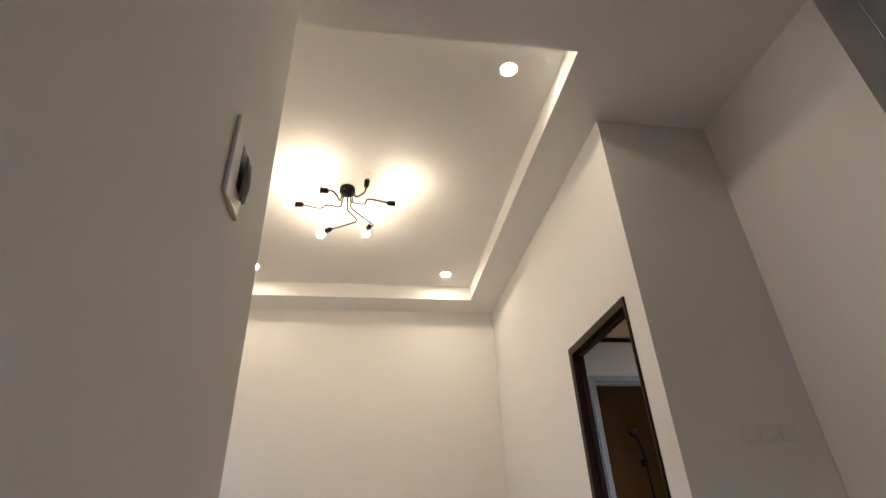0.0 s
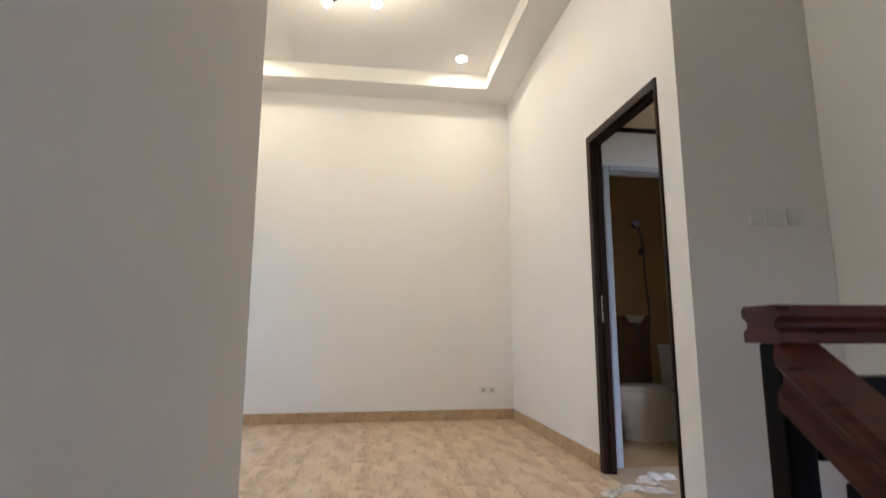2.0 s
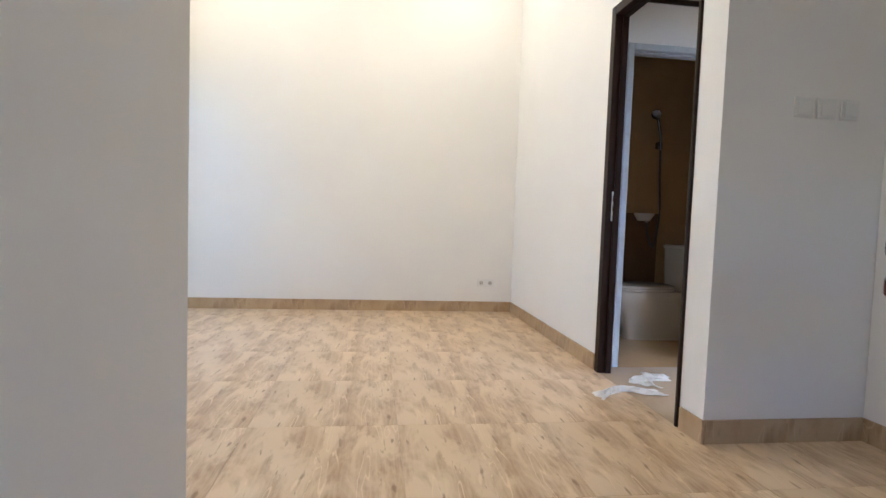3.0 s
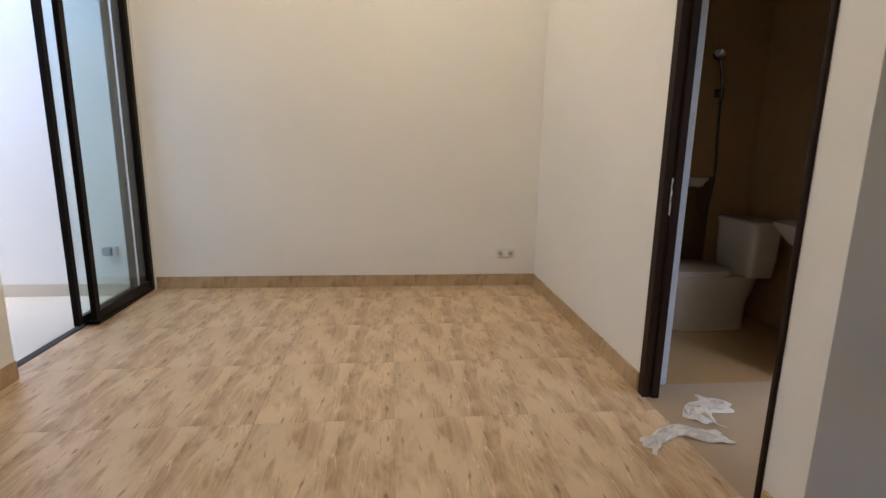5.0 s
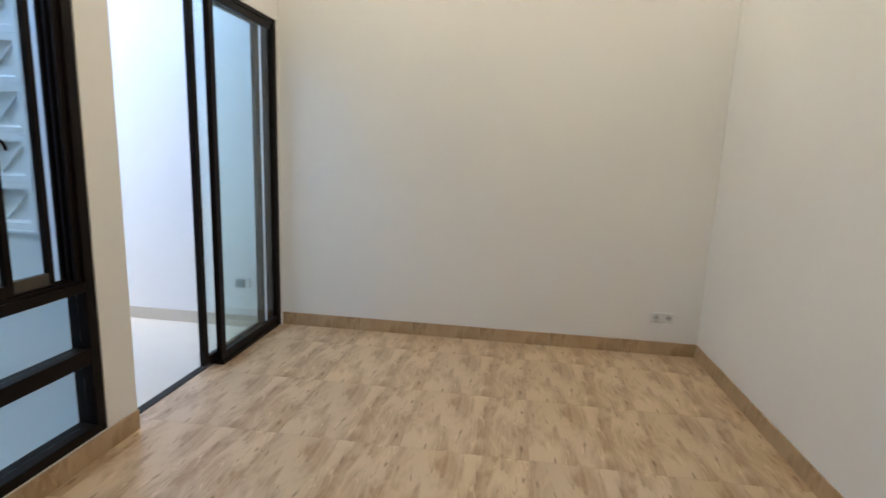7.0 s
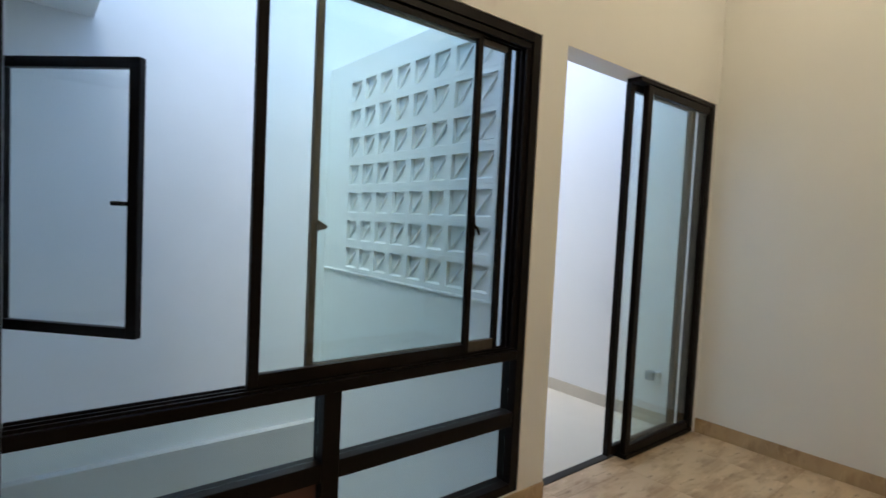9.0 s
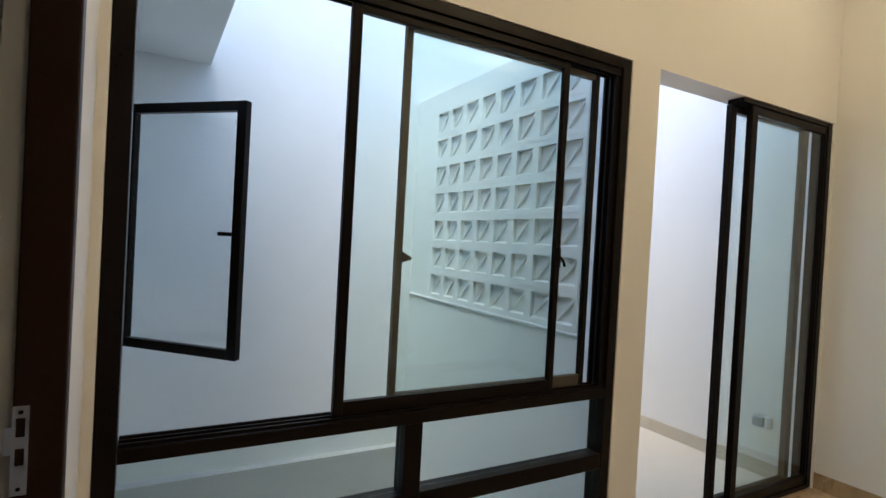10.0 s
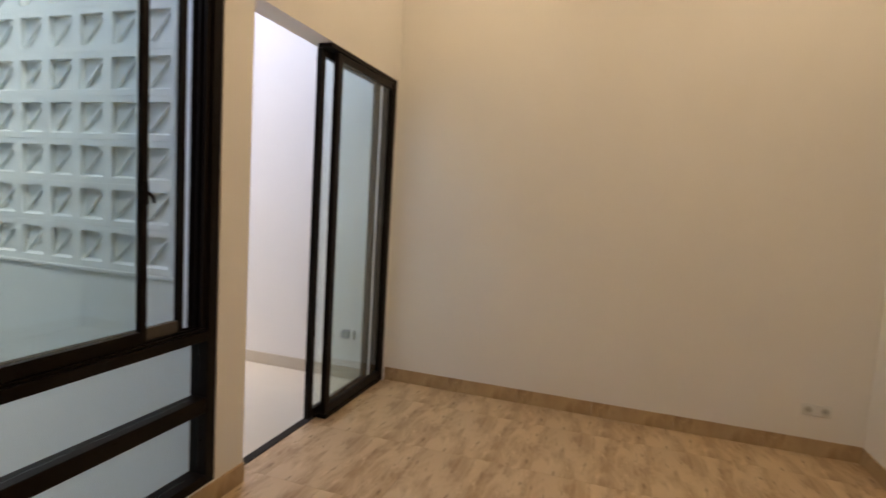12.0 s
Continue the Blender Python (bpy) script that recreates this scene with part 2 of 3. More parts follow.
# ---- structure: the room ----
XL, XR, YF, YN, YW = -1.40, 1.75, 5.53, 1.68, 2.485      # left, right, far, near wall and the switch wall
ZC, ZT = 3.296, 3.45                                     # ceiling and its raised middle
XS, XE, YS = 0.015, 2.49, 1.00                           # stair wall, landing wall, top of the stairs
XB, ZG = -3.72, -0.297                                    # back of the light court and its ground
TOP = 4.2                                                # top of the outdoor walls

slab("wall_far", "y", YF, YF + 0.15, XB - 0.15, 3.3, -0.6, TOP, [], WALL, "white painted plaster wall at the end of the room", "wall")
slab("wall_left", "x", XL - 0.15, XL, YN - 0.002, YF - 0.002, -0.6, TOP,
     [(1.706, 3.69, 0.10, 2.288), (3.877, YF - 0.03, -0.06, 2.288)], WALL, "white painted wall with a dark window and a sliding door", "wall")
slab("wall_right", "x", XR, XR + 0.10, YW + 0.10, YF - 0.002, -0.1, ZC + 0.1, [(2.65, 3.522, -0.2, 2.15)], WALL, "white painted wall with a dark bathroom door frame", "wall")
slab("wall_switches", "y", YW, YW + 0.10, XR, XE + 0.12, -0.1, ZC + 0.1, [], WALL, "white painted landing wall with three switches", "wall")
slab("wall_landing", "x", XE, XE + 0.275, 1.54, YW - 0.002, -3.0, ZC + 0.1, [], WALL, "white painted wall beside the landing", "wall")
slab("wall_stairwell", "x", 2.765, 2.90, -2.2, 1.538, -3.0, ZC + 0.1, [], WALL, "white painted wall of the stairwell", "wall")
slab("wall_stair", "x", XS - 0.12, XS, -2.2, YN, -3.0, ZC + 0.1, [], WALL, "white painted wall along the stairs", "wall")
slab("wall_near", "y", YN - 0.12, YN, XL - 0.15, XS - 0.122, -0.1, ZC + 0.1, [(-1.02, -0.20, -0.2, 2.15)], WALL, "white painted wall with a dark bedroom door frame", "wall")
slab("wall_back", "y", -2.32, -2.202, -0.2, 2.96, -3.0, ZC + 0.1, [(1.1, 2.0, 0.6, 1.6)], WALL, "white painted wall at the foot of the stairs", "wall")
slab("ceiling", "z", ZC, ZC + 0.2, XL - 0.002, 3.3, -2.3, YF + 0.05, [(-1.09, 1.438, 1.985, 5.19)], CEIL, "white plasterboard ceiling with a raised tray", "ceiling")
slab("ceiling_tray", "z", ZT, ZT + 0.12, -1.2, 1.55, 1.88, 5.30, [], CEIL, "white raised middle of the tray ceiling", "ceiling")
slab("roof", "z", ZC + 0.32, ZC + 0.42, XL - 0.15, 3.3, -2.4, YF + 0.15, [], CEMENT, "grey concrete roof slab over the room", "roof")

# the bedroom behind the near wall
slab("wall_bedroom_back", "y", -0.8, -0.68, XB - 0.15, XS - 0.12, -0.1, ZC, [], WALL, "white painted bedroom wall", "wall")
slab("floor_bedroom", "z", -0.12, -0.004, XB - 0.15, XS - 0.122, -0.68, 1.55, [], CREAM, "cream tiled bedroom floor", "floor")
slab("ceiling_bedroom", "z", ZC - 0.7, ZC - 0.6, XB - 0.15, XL - 0.002, -0.68, 1.55, [], CEIL, "white bedroom ceiling", "ceiling")
slab("wall_bedroom_side", "x", XB - 0.15, XB - 0.02, -0.8, 1.56, -0.6, ZC - 0.6, [], WALL, "white painted bedroom side wall", "wall")

# unseen wall, added to stop sky light leaking into the bedroom
slab("wall_bedroom_upper", "x", XL - 0.15, XL - 0.004, -0.8, 1.556, ZC - 0.6, ZC + 0.318, [], WALL, "unseen wall added above the bedroom ceiling to block sky light", "wall")

# the light court and the yard behind the sliding door
slab("wall_court_back", "x", XB - 0.15, XB, 1.56, YF - 0.002, -1.7, TOP, [], OUTWALL, "white painted wall at the back of the light court", "wall")
slab("wall_court_side", "y", 1.57, 1.69, XB + 0.002, XL - 0.152, -1.7, TOP, [(-2.54, -1.88, 0.86, 1.98)], OUTWALL, "white painted court wall with a casement window", "wall")
slab("court_canopy", "z", 2.56, 2.68, XB + 0.002, XL - 0.152, 1.692, 2.14, [], OUTWALL, "white concrete canopy over the court", "canopy")
# unseen floor, its pale tile chosen to bounce light up the court
slab("floor_court", "z", -1.7, -1.6, XB + 0.002, XL - 0.152, 1.692, 3.76, [], CREAM, "unseen pale floor added to bounce light up the court", "floor")
slab("floor_yard", "z", -0.16, -0.055, XB + 0.002, XL - 0.02, 3.90, YF - 0.002, [], CREAM, "cream tiled floor behind the sliding door", "floor")

slab("wall_court_render", "x", XB + 0.001, XB + 0.075, 1.692, 3.758, -1.599, ZG, [], CEMENT, "grey cement plinth with a ledge low on the court wall", "wall")

# the bathroom and its lobby
YB = 3.60
slab("wall_bath_door", "y", YB, YB + 0.10, XR + 0.102, 3.3, -0.1, ZC, [(1.887, 2.665, -0.2, 1.992)], WALL, "white painted wall with a grey bathroom door frame", "wall")
slab("wall_bath_far", "y", 4.86, 4.98, XR + 0.102, 3.3, -0.1, ZC, [], TANTILE, "tan tiled bathroom wall", "wall")
slab("wall_bath_side", "x", 3.18, 3.3, YW + 0.102, 4.86, -0.1, ZC, [], TANTILE, "tan tiled bathroom side wall", "wall")
# a dark brown panel over the lower left of the far wall
slab("wall_bath_wainscot", "y", 4.846, 4.858, XR + 0.104, 2.86, 0.0, 1.00, [], BATHBROWN, "dark brown panel on the lower bathroom wall", "wall")
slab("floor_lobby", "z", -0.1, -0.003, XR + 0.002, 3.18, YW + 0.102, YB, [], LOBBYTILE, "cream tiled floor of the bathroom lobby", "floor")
# tan wall tile reused here puts the room's dim light into the floor
slab("floor_bath", "z", -0.12, -0.012, XR + 0.102, 3.18, YB + 0.002, 4.86, [], TANTILE, "bathroom floor with the dim light put into its tan colour", "floor")
slab("ceiling_lobby", "z", 2.27, 2.33, XR + 0.102, 3.18, YW + 0.102, YB, [], WARMLITPAINT, "lobby ceiling with warm light put into its cream colour", "ceiling")
# a dark strip along the top of the bathroom door wall
lobby_strip = part("trim", boxed(XR + 0.103, 3.178, YB - 0.02, YB - 0.001, 2.238, 2.268, 0.003), DARKWOOD)
tagged(lobby_strip, "dark strip under the lobby ceiling", "trim", kind="structure")
slab("ceiling_bath", "z", 2.62, 2.68, XR + 0.102, 3.18, YB + 0.102, 4.86, [], CEIL, "white bathroom ceiling", "ceiling")

# the floor: a bed of grout with the tiles on it
floor_room = slab("floor", "z", -0.10, -0.003, XL - 0.1, XE + 0.3, YS - 0.20, YF, [(XR + 0.001, XE + 0.4, YW + 0.002, YF + 1), (-2.0, 0.935, 0, YS)], GROUT, "wood-look ceramic tile floor in beige and brown", "floor")


# ---- door frames ----
def jambs(name, axis, at, depth, a0, a1, top, width, mat, label, proud=0.006, first=0.0, stops=True):
    """A three-sided frame lining an opening. axis: the way through it; at..at+depth: its faces."""
    ob = thing(name, ((at, (a0 + a1) / 2, 0) if axis == "x" else ((a0 + a1) / 2, at, 0)), label, "door frame", kind="structure")
    w0, w1 = at - proud, at + depth + proud

    def piece(n, p0, p1, z0, z1):
        bm = boxed(w0, w1, p0, p1, z0, z1, 0.004) if axis == "x" else boxed(p0, p1, w0, w1, z0, z1, 0.004)
        return part(n, bm, mat, ob)

    first = first or width
    piece("jamb", a0 + 0.001, a0 + first, 0.0, top - 0.001)
    piece("jamb", a1 - width, a1 - 0.001, 0.0, top - 0.001)
    piece("head", a0 + first + 0.001, a1 - width - 0.001, top - width, top - 0.001)
    mid = (w0 + w1) / 2
    s = 0.012

    def stop(p0, p1, z0, z1):
        bm = boxed(mid + 0.004, mid + 0.04, p0, p1, z0, z1, 0.003) if axis == "x" else boxed(p0, p1, mid - 0.034, mid - 0.008, z0, z1, 0.003)
        part("stop", bm, mat, ob)

    if not stops:
        return ob
    stop(a0 + first, a0 + first + s, 0.0, top - width)
    stop(a1 - width - s, a1 - width, 0.0, top - width)
    stop(a0 + first + s, a1 - width - s, top - width - s, top - width)
    return ob


def strike_plate(parent, axis, a, w, z, face, half, lip=0):
    """A steel plate with two holes let into a jamb. axis: the way it faces; face: 1 or -1."""
    cuts = [(-0.028, 0.004), (0.026, 0.062)]
    bm = bmesh.new()
    lo, hi = z - 0.085, z + 0.085
    spans = [(lo, z + cuts[0][0]), (z + cuts[0][1], z + cuts[1][0]), (z + cuts[1][1], hi)]
    for z0, z1 in spans:
        args = (w - half, w + half)
        if axis == "y":
            box(bm, *args, a, a + face * 0.003, z0, z1)
        else:
            box(bm, a, a + face * 0.003, *args, z0, z1)
    for c0, c1 in cuts:
        for s0, s1 in ((-half, -half + 0.006), (half - 0.006, half)):
            if axis == "y":
                box(bm, w + s0, w + s1, a, a + face * 0.003, z + c0, z + c1)
            else:
                box(bm, a, a + face * 0.003, w + s0, w + s1, z + c0, z + c1)
    if lip:
        # a tongue bent round the back edge of the jamb
        box(bm, a - face * 0.008, a + face * 0.003, w - half - lip, w - half, z - 0.006, z + 0.046)
    plate = part("strike_plate", bm, CHROME, parent, "steel strike plate with latch holes")
    for zz in (lo + 0.012, hi - 0.012):
        m = Matrix.Translation((w, a + face * 0.003, zz) if axis == "y" else (a + face * 0.003, w, zz))
        m = m @ Matrix.Rotation(radians(90), 4, "X" if axis == "y" else "Y")
        part("screw", lathe(bmesh.new(), ((0.004, -0.001), (0.004, 0.001)), 8, m), BLACKSTEEL, plate)


door_1 = jambs("door_1", "x", XR, 0.055, 2.65, 3.522, 2.15, 0.055, DARKWOOD, "dark espresso wooden door frame into the bathroom lobby", 0.012, 0.02)
strike_plate(door_1, "y", 3.522 - 0.056, XR + 0.040, 0.995, -1, 0.021)
door_2 = jambs("door_2", "y", YN - 0.062, 0.062, -1.02, -0.20, 2.15, 0.05, DARKWOOD, "dark espresso wooden bedroom door frame", 0.010, stops=False)
strike_plate(door_2, "x", -1.02 + 0.050, YN - 0.058, 0.985, 1, 0.013, 0.012)
door_3 = jambs("door_3", "y", YB, 0.10, 1.887, 2.665, 1.992, 0.04, GREYALU, "light grey aluminium bathroom door frame", 0.012)
part("hinge", lathe(bmesh.new(), ((0.008, -0.045), (0.008, 0.045)), 10, pose(2.617, YB - 0.008, 0.95)), BLACKSTEEL, door_3)
# threshold trim at the sliding door
part_thr = part("threshold", boxed(XL - 0.14, XL - 0.085, 3.876, YF - 0.032, -0.05, 0.004, 0.002), DARKALU)
tagged(part_thr, "dark aluminium sliding door threshold", "threshold", kind="structure")


# ---- the window ----
def bar(name, parent, x0, x1, y0, y1, z0, z1, mat=None, bevel=0.003):
    return part(name, boxed(x0, x1, y0, y1, z0, z1, bevel), mat or DARKALU, parent)


def pane(parent, x, y0, y1, z0, z1):
    ob = part("pane", boxed(x - 0.003, x + 0.003, y0, y1, z0, z1), GLASS, parent)
    ob.visible_shadow = False
    return ob


win = thing("window_1", (XL, 2.71, 0.10), "large dark aluminium window with sliding sashes and fixed lower panes", "window", kind="structure")
WA, WB_, WZ0, WZ1 = 1.707, 3.689, 0.101, 2.287
bar("frame_side", win, -1.50, -1.405, WA, WA + 0.056, WZ0, WZ1)
bar("frame_side", win, -1.50, -1.405, WB_ - 0.05, WB_, WZ0, WZ1)
for k in range(3):
    bar("channel", win, -1.496 + 0.032 * k, -1.484 + 0.032 * k, WB_ - 0.078, WB_ - 0.0505, 0.801, WZ1 - 0.046, bevel=0.001)
bar("frame_head", win, -1.50, -1.405, WA + 0.057, WB_ - 0.051, WZ1 - 0.045, WZ1)
bar("frame_sill", win, -1.50, -1.405, WA + 0.057, WB_ - 0.051, WZ0, WZ0 + 0.045)
bar("rail", win, -1.50, -1.405, WA + 0.057, WB_ - 0.051, 0.757, 0.800)
for k in range(3):
    bar("track", win, -1.487 + 0.032 * k, -1.479 + 0.032 * k, WA + 0.058, WB_ - 0.052, WZ1 - 0.075, WZ1 - 0.046, bevel=0.001)
    bar("track", win, -1.487 + 0.032 * k, -1.479 + 0.032 * k, WA + 0.058, WB_ - 0.052, 0.801, 0.811, bevel=0.001)
bar("post", win, -1.49, -1.41, 2.648, 2.718, WZ0 + 0.046, 0.756)
bar("transom", win, -1.49, -1.41, 2.719, WB_ - 0.051, 0.432, 0.500)
bar("transom", win, -1.49, -1.41, WA + 0.057, 2.647, 0.432, 0.500)
for y0, y1 in ((WA + 0.057, 2.647), (2.719, WB_ - 0.051)):
    low = pane(win, -1.452, y0 + 0.001, y1 - 0.001, WZ0 + 0.047, 0.431)
    # the lowest left pane is opaque red-brown
    if y0 < 2:
        low.data.materials[0] = BROWNPANE
    pane(win, -1.452, y0 + 0.001, y1 - 0.001, 0.501, 0.756)


def sash(x, y0, y1, mat0, mat1, wide0, wide1, latch=0):
    s = part("sash", boxed(x - 0.013, x + 0.013, y0, y0 + wide0, 0.812, 2.205, 0.003), mat0, win)
    part("stile", boxed(x - 0.013, x + 0.013, y1 - wide1, y1, 0.812, 2.205, 0.003), mat1, s)
    part("sash_rail", boxed(x - 0.012, x + 0.012, y0 + wide0, y1 - wide1, 0.812, 0.860, 0.002), mat0, s)
    part("sash_rail", boxed(x - 0.012, x + 0.012, y0 + wide0, y1 - wide1, 2.18, 2.205, 0.002), mat0, s)
    ob = part("pane", boxed(x - 0.003, x + 0.003, y0 + wide0, y1 - wide1, 0.860, 2.18), GLASS, s)
    ob.visible_shadow = False
    if latch:
        y = y1 - wide1 / 2 if latch > 0 else y0 + wide0 / 2
        bm = boxed(x + 0.013, x + 0.024, y - 0.009, y + 0.009, 1.335, 1.425, 0.004)
        tube(bm, [(x + 0.022, y, 1.385), (x + 0.034, y + 0.012, 1.37), (x + 0.036, y + 0.02, 1.345)], 0.006, 8, 4)
        part("latch", bm, DARKALU, s, "dark crescent latch")
    return s


sash(-1.436, 2.378, 3.342, DARKALU, DARKALU, 0.036, 0.028, 1)
sash(-1.468, 2.594, 3.548, BACKALU, DARKALU, 0.026, 0.026)
bm = bmesh.new()
wedge = [[bm.verts.new((x, y, z)) for y, z in ((2.616, 1.340), (2.616, 1.378), (2.652, 1.358), (2.650, 1.350))] for x in (-1.454, -1.440)]
bm.faces.new(wedge[0])
bm.faces.new(wedge[1][::-1])
for q in range(4):
    bm.faces.new((wedge[0][q], wedge[1][q], wedge[1][(q + 1) % 4], wedge[0][(q + 1) % 4]))
bmesh.ops.bevel(bm, geom=bm.edges[:], offset=0.002, segments=2, affect="EDGES")
part("pull", bm, BACKALU, win)

# ---- the sliding door ----
sld = thing("sliding_door", (XL - 0.08, 5.0, 0.0), "dark aluminium glass sliding door, pushed open", "door", kind="structure")
YR = YF - 0.032
bar("frame_side", sld, -1.50, -1.405, YR - 0.045, YR, 0.006, 2.287)
bar("frame_head", sld, -1.50, -1.408, 4.56, YR - 0.046, 2.262, 2.287)
bar("frame_sill", sld, -1.50, -1.405, 4.66, YR - 0.046, 0.004, 0.03)


def leaf(x, y0, y1, mat0, mat1, w0=0.05, w1=0.05):
    d = part("door_leaf", boxed(x - 0.018, x + 0.018, y0, y0 + w0, 0.034, 2.258, 0.004), mat0, sld)
    part("stile", boxed(x - 0.018, x + 0.018, y1 - w1, y1, 0.034, 2.258, 0.004), mat1, d)
    part("leaf_rail", boxed(x - 0.016, x + 0.016, y0 + w0, y1 - w1, 0.034, 0.085, 0.003), mat0, d)
    part("leaf_rail", boxed(x - 0.016, x + 0.016, y0 + w0, y1 - w1, 2.215, 2.258, 0.003), mat0, d)
    g = part("pane", boxed(x - 0.003, x + 0.003, y0 + w0, y1 - w1, 0.085, 2.215), GLASS, d)
    g.visible_shadow = False
    return d


leaf(-1.430, 4.655, YR - 0.048, DARKALU, DARKALU, 0.055, 0.012)
leaf(-1.478, 4.545, 5.345, DARKALU, BACKALU, 0.045, 0.055)

# ---- the open casement in the court ----
case = thing("casement_window", (-2.54, 1.70, 0.87), "dark aluminium casement window standing open into the court", "window", kind="structure")
bar("frame_side", case, -2.54, -2.50, 1.60, 1.695, 0.861, 1.979)
bar("frame_side", case, -1.92, -1.881, 1.60, 1.695, 0.861, 1.979)
bar("frame_head", case, -2.499, -1.921, 1.60, 1.695, 1.94, 1.979)
bar("frame_sill", case, -2.499, -1.921, 1.60, 1.695, 0.861, 0.90)
CASE_M = pose(-2.53, 1.722, 0.0, 0, 0, 44)


def turned(bm):
    bmesh.ops.transform(bm, matrix=CASE_M, verts=bm.verts)
    return bm


lf = part("casement_leaf", turned(boxed(0.0, 0.04, -0.018, 0.018, 0.87, 1.97, 0.003)), DARKALU, case)
part("stile", turned(boxed(0.588, 0.633, -0.018, 0.018, 0.87, 1.97, 0.003)), DARKALU, lf)
part("leaf_rail", turned(boxed(0.04, 0.588, -0.017, 0.017, 0.87, 0.912, 0.003)), DARKALU, lf)
part("leaf_rail", turned(boxed(0.04, 0.588, -0.017, 0.017, 1.928, 1.97, 0.003)), DARKALU, lf)
g = part("pane", turned(boxed(0.04, 0.588, -0.003, 0.003, 0.912, 1.928)), CLEARGLASS, lf)
g.visible_shadow = False
bm = boxed(0.596, 0.624, 0.018, 0.03, 1.35, 1.46, 0.004)
box(bm, 0.475, 0.614, 0.03, 0.044, 1.395, 1.413, 0.004)
part("handle", turned(bm), BLACKSTEEL, lf, "black lever handle")
for zz in (0.862, 1.972):
    part("stay", turned(boxed(-0.02, 0.16, 0.020, 0.03, zz, zz + 0.008, 0.001)), BLACKSTEEL, case)


# ---- skirting, pieces of tile in a row ----
def skirting(name, axis, at, face, a0, a1, z0, mat, label, length=0.617, height=0.10):
    """Skirting tiles along a wall. axis: the wall's normal; face: the side it shows."""
    ob = thing(name, (at, (a0 + a1) / 2, z0) if axis == "x" else ((a0 + a1) / 2, at, z0), label, "skirting", kind="structure")
    n = max(1, math.ceil((a1 - a0) / length - 0.05))
    step, meshes = (a1 - a0) / n, {}
    for i in range(n):
        bm = boxed(-step / 2 + 0.0006, step / 2 - 0.0006, 0, 0.010, 0, height - 0.001, 0.001)
        if "me" not in meshes:
            meshes["me"] = finish("skirting_tile", bm, mat)
        else:
            bm.free()
        t = new("skirting_tile", meshes["me"])
        mid = a0 + (i + 0.5) * step
        if axis == "y":
            t.matrix_world = pose(mid, at, z0, 0, 0, 180 if face < 0 else 0)
        else:
            t.matrix_world = pose(at, mid, z0, 0, 0, 90 if face < 0 else -90)
        t.parent = ob
        t.matrix_parent_inverse = ob.matrix_world.inverted()
    return ob


skirting("baseboard", "y", YF - 0.001, -1, XL + 0.001, XR - 0.001, 0.0, SKIRT, "wood-look ceramic skirting along the far wall")
skirting("baseboard", "x", XR - 0.001, -1, 3.536, YF - 0.012, 0.0, SKIRT, "wood-look ceramic skirting beside the bathroom door")
skirting("baseboard", "x", XR - 0.001, -1, YW - 0.010, 2.637, 0.0, SKIRT, "short wood-look ceramic skirting at the wall corner")
skirting("baseboard", "y", YW - 0.001, -1, XR, XE - 0.001, 0.0, SKIRT, "wood-look ceramic skirting on the landing")
skirting("baseboard", "x", XE - 0.001, -1, 1.545, YW - 0.012, 0.0, SKIRT, "wood-look ceramic skirting beside the landing")
skirting("baseboard", "x", XL + 0.001, 1, YN + 0.001, 3.876, 0.0, SKIRT, "wood-look ceramic skirting under the window")
skirting("baseboard", "y", 3.874, 1, XL - 0.13, XL - 0.001, 0.0, SKIRT, "short wood-look ceramic skirting in the door reveal")
skirting("baseboard", "y", YN + 0.001, 1, -0.40, XS - 0.003, 0.0, SKIRT, "wood-look ceramic skirting on the near wall")
skirting("baseboard", "y", YF - 0.001, -1, XB + 0.002, XL - 0.16, -0.055, CREAMSKIRT, "cream ceramic skirting in the yard")
skirting("baseboard", "y", YB - 0.001, -1, 2.675, 3.178, 0.0, CREAMSKIRT, "cream ceramic skirting in the bathroom lobby")

# ---- breeze block wall ----
BY0, BY1, BX0, BX1, BZ0, BZ1 = 3.76, 3.872, -3.376, -1.728, 0.986, 2.449
slab("wall_blocks", "y", BY0, BY1, XB + 0.002, XL - 0.152, -1.7, 2.585, [(BX0, BX1, BZ0, BZ1)], OUTWALL, "white painted wall around the breeze blocks", "wall")
bb = thing("breeze_blocks", ((BX0 + BX1) / 2, 3.8, BZ0), "white breeze block screen with slanted fins", "screen wall", kind="structure")
cols, rows_ = 8, 7
cw, ch = (BX1 - BX0) / cols, (BZ1 - BZ0) / rows_


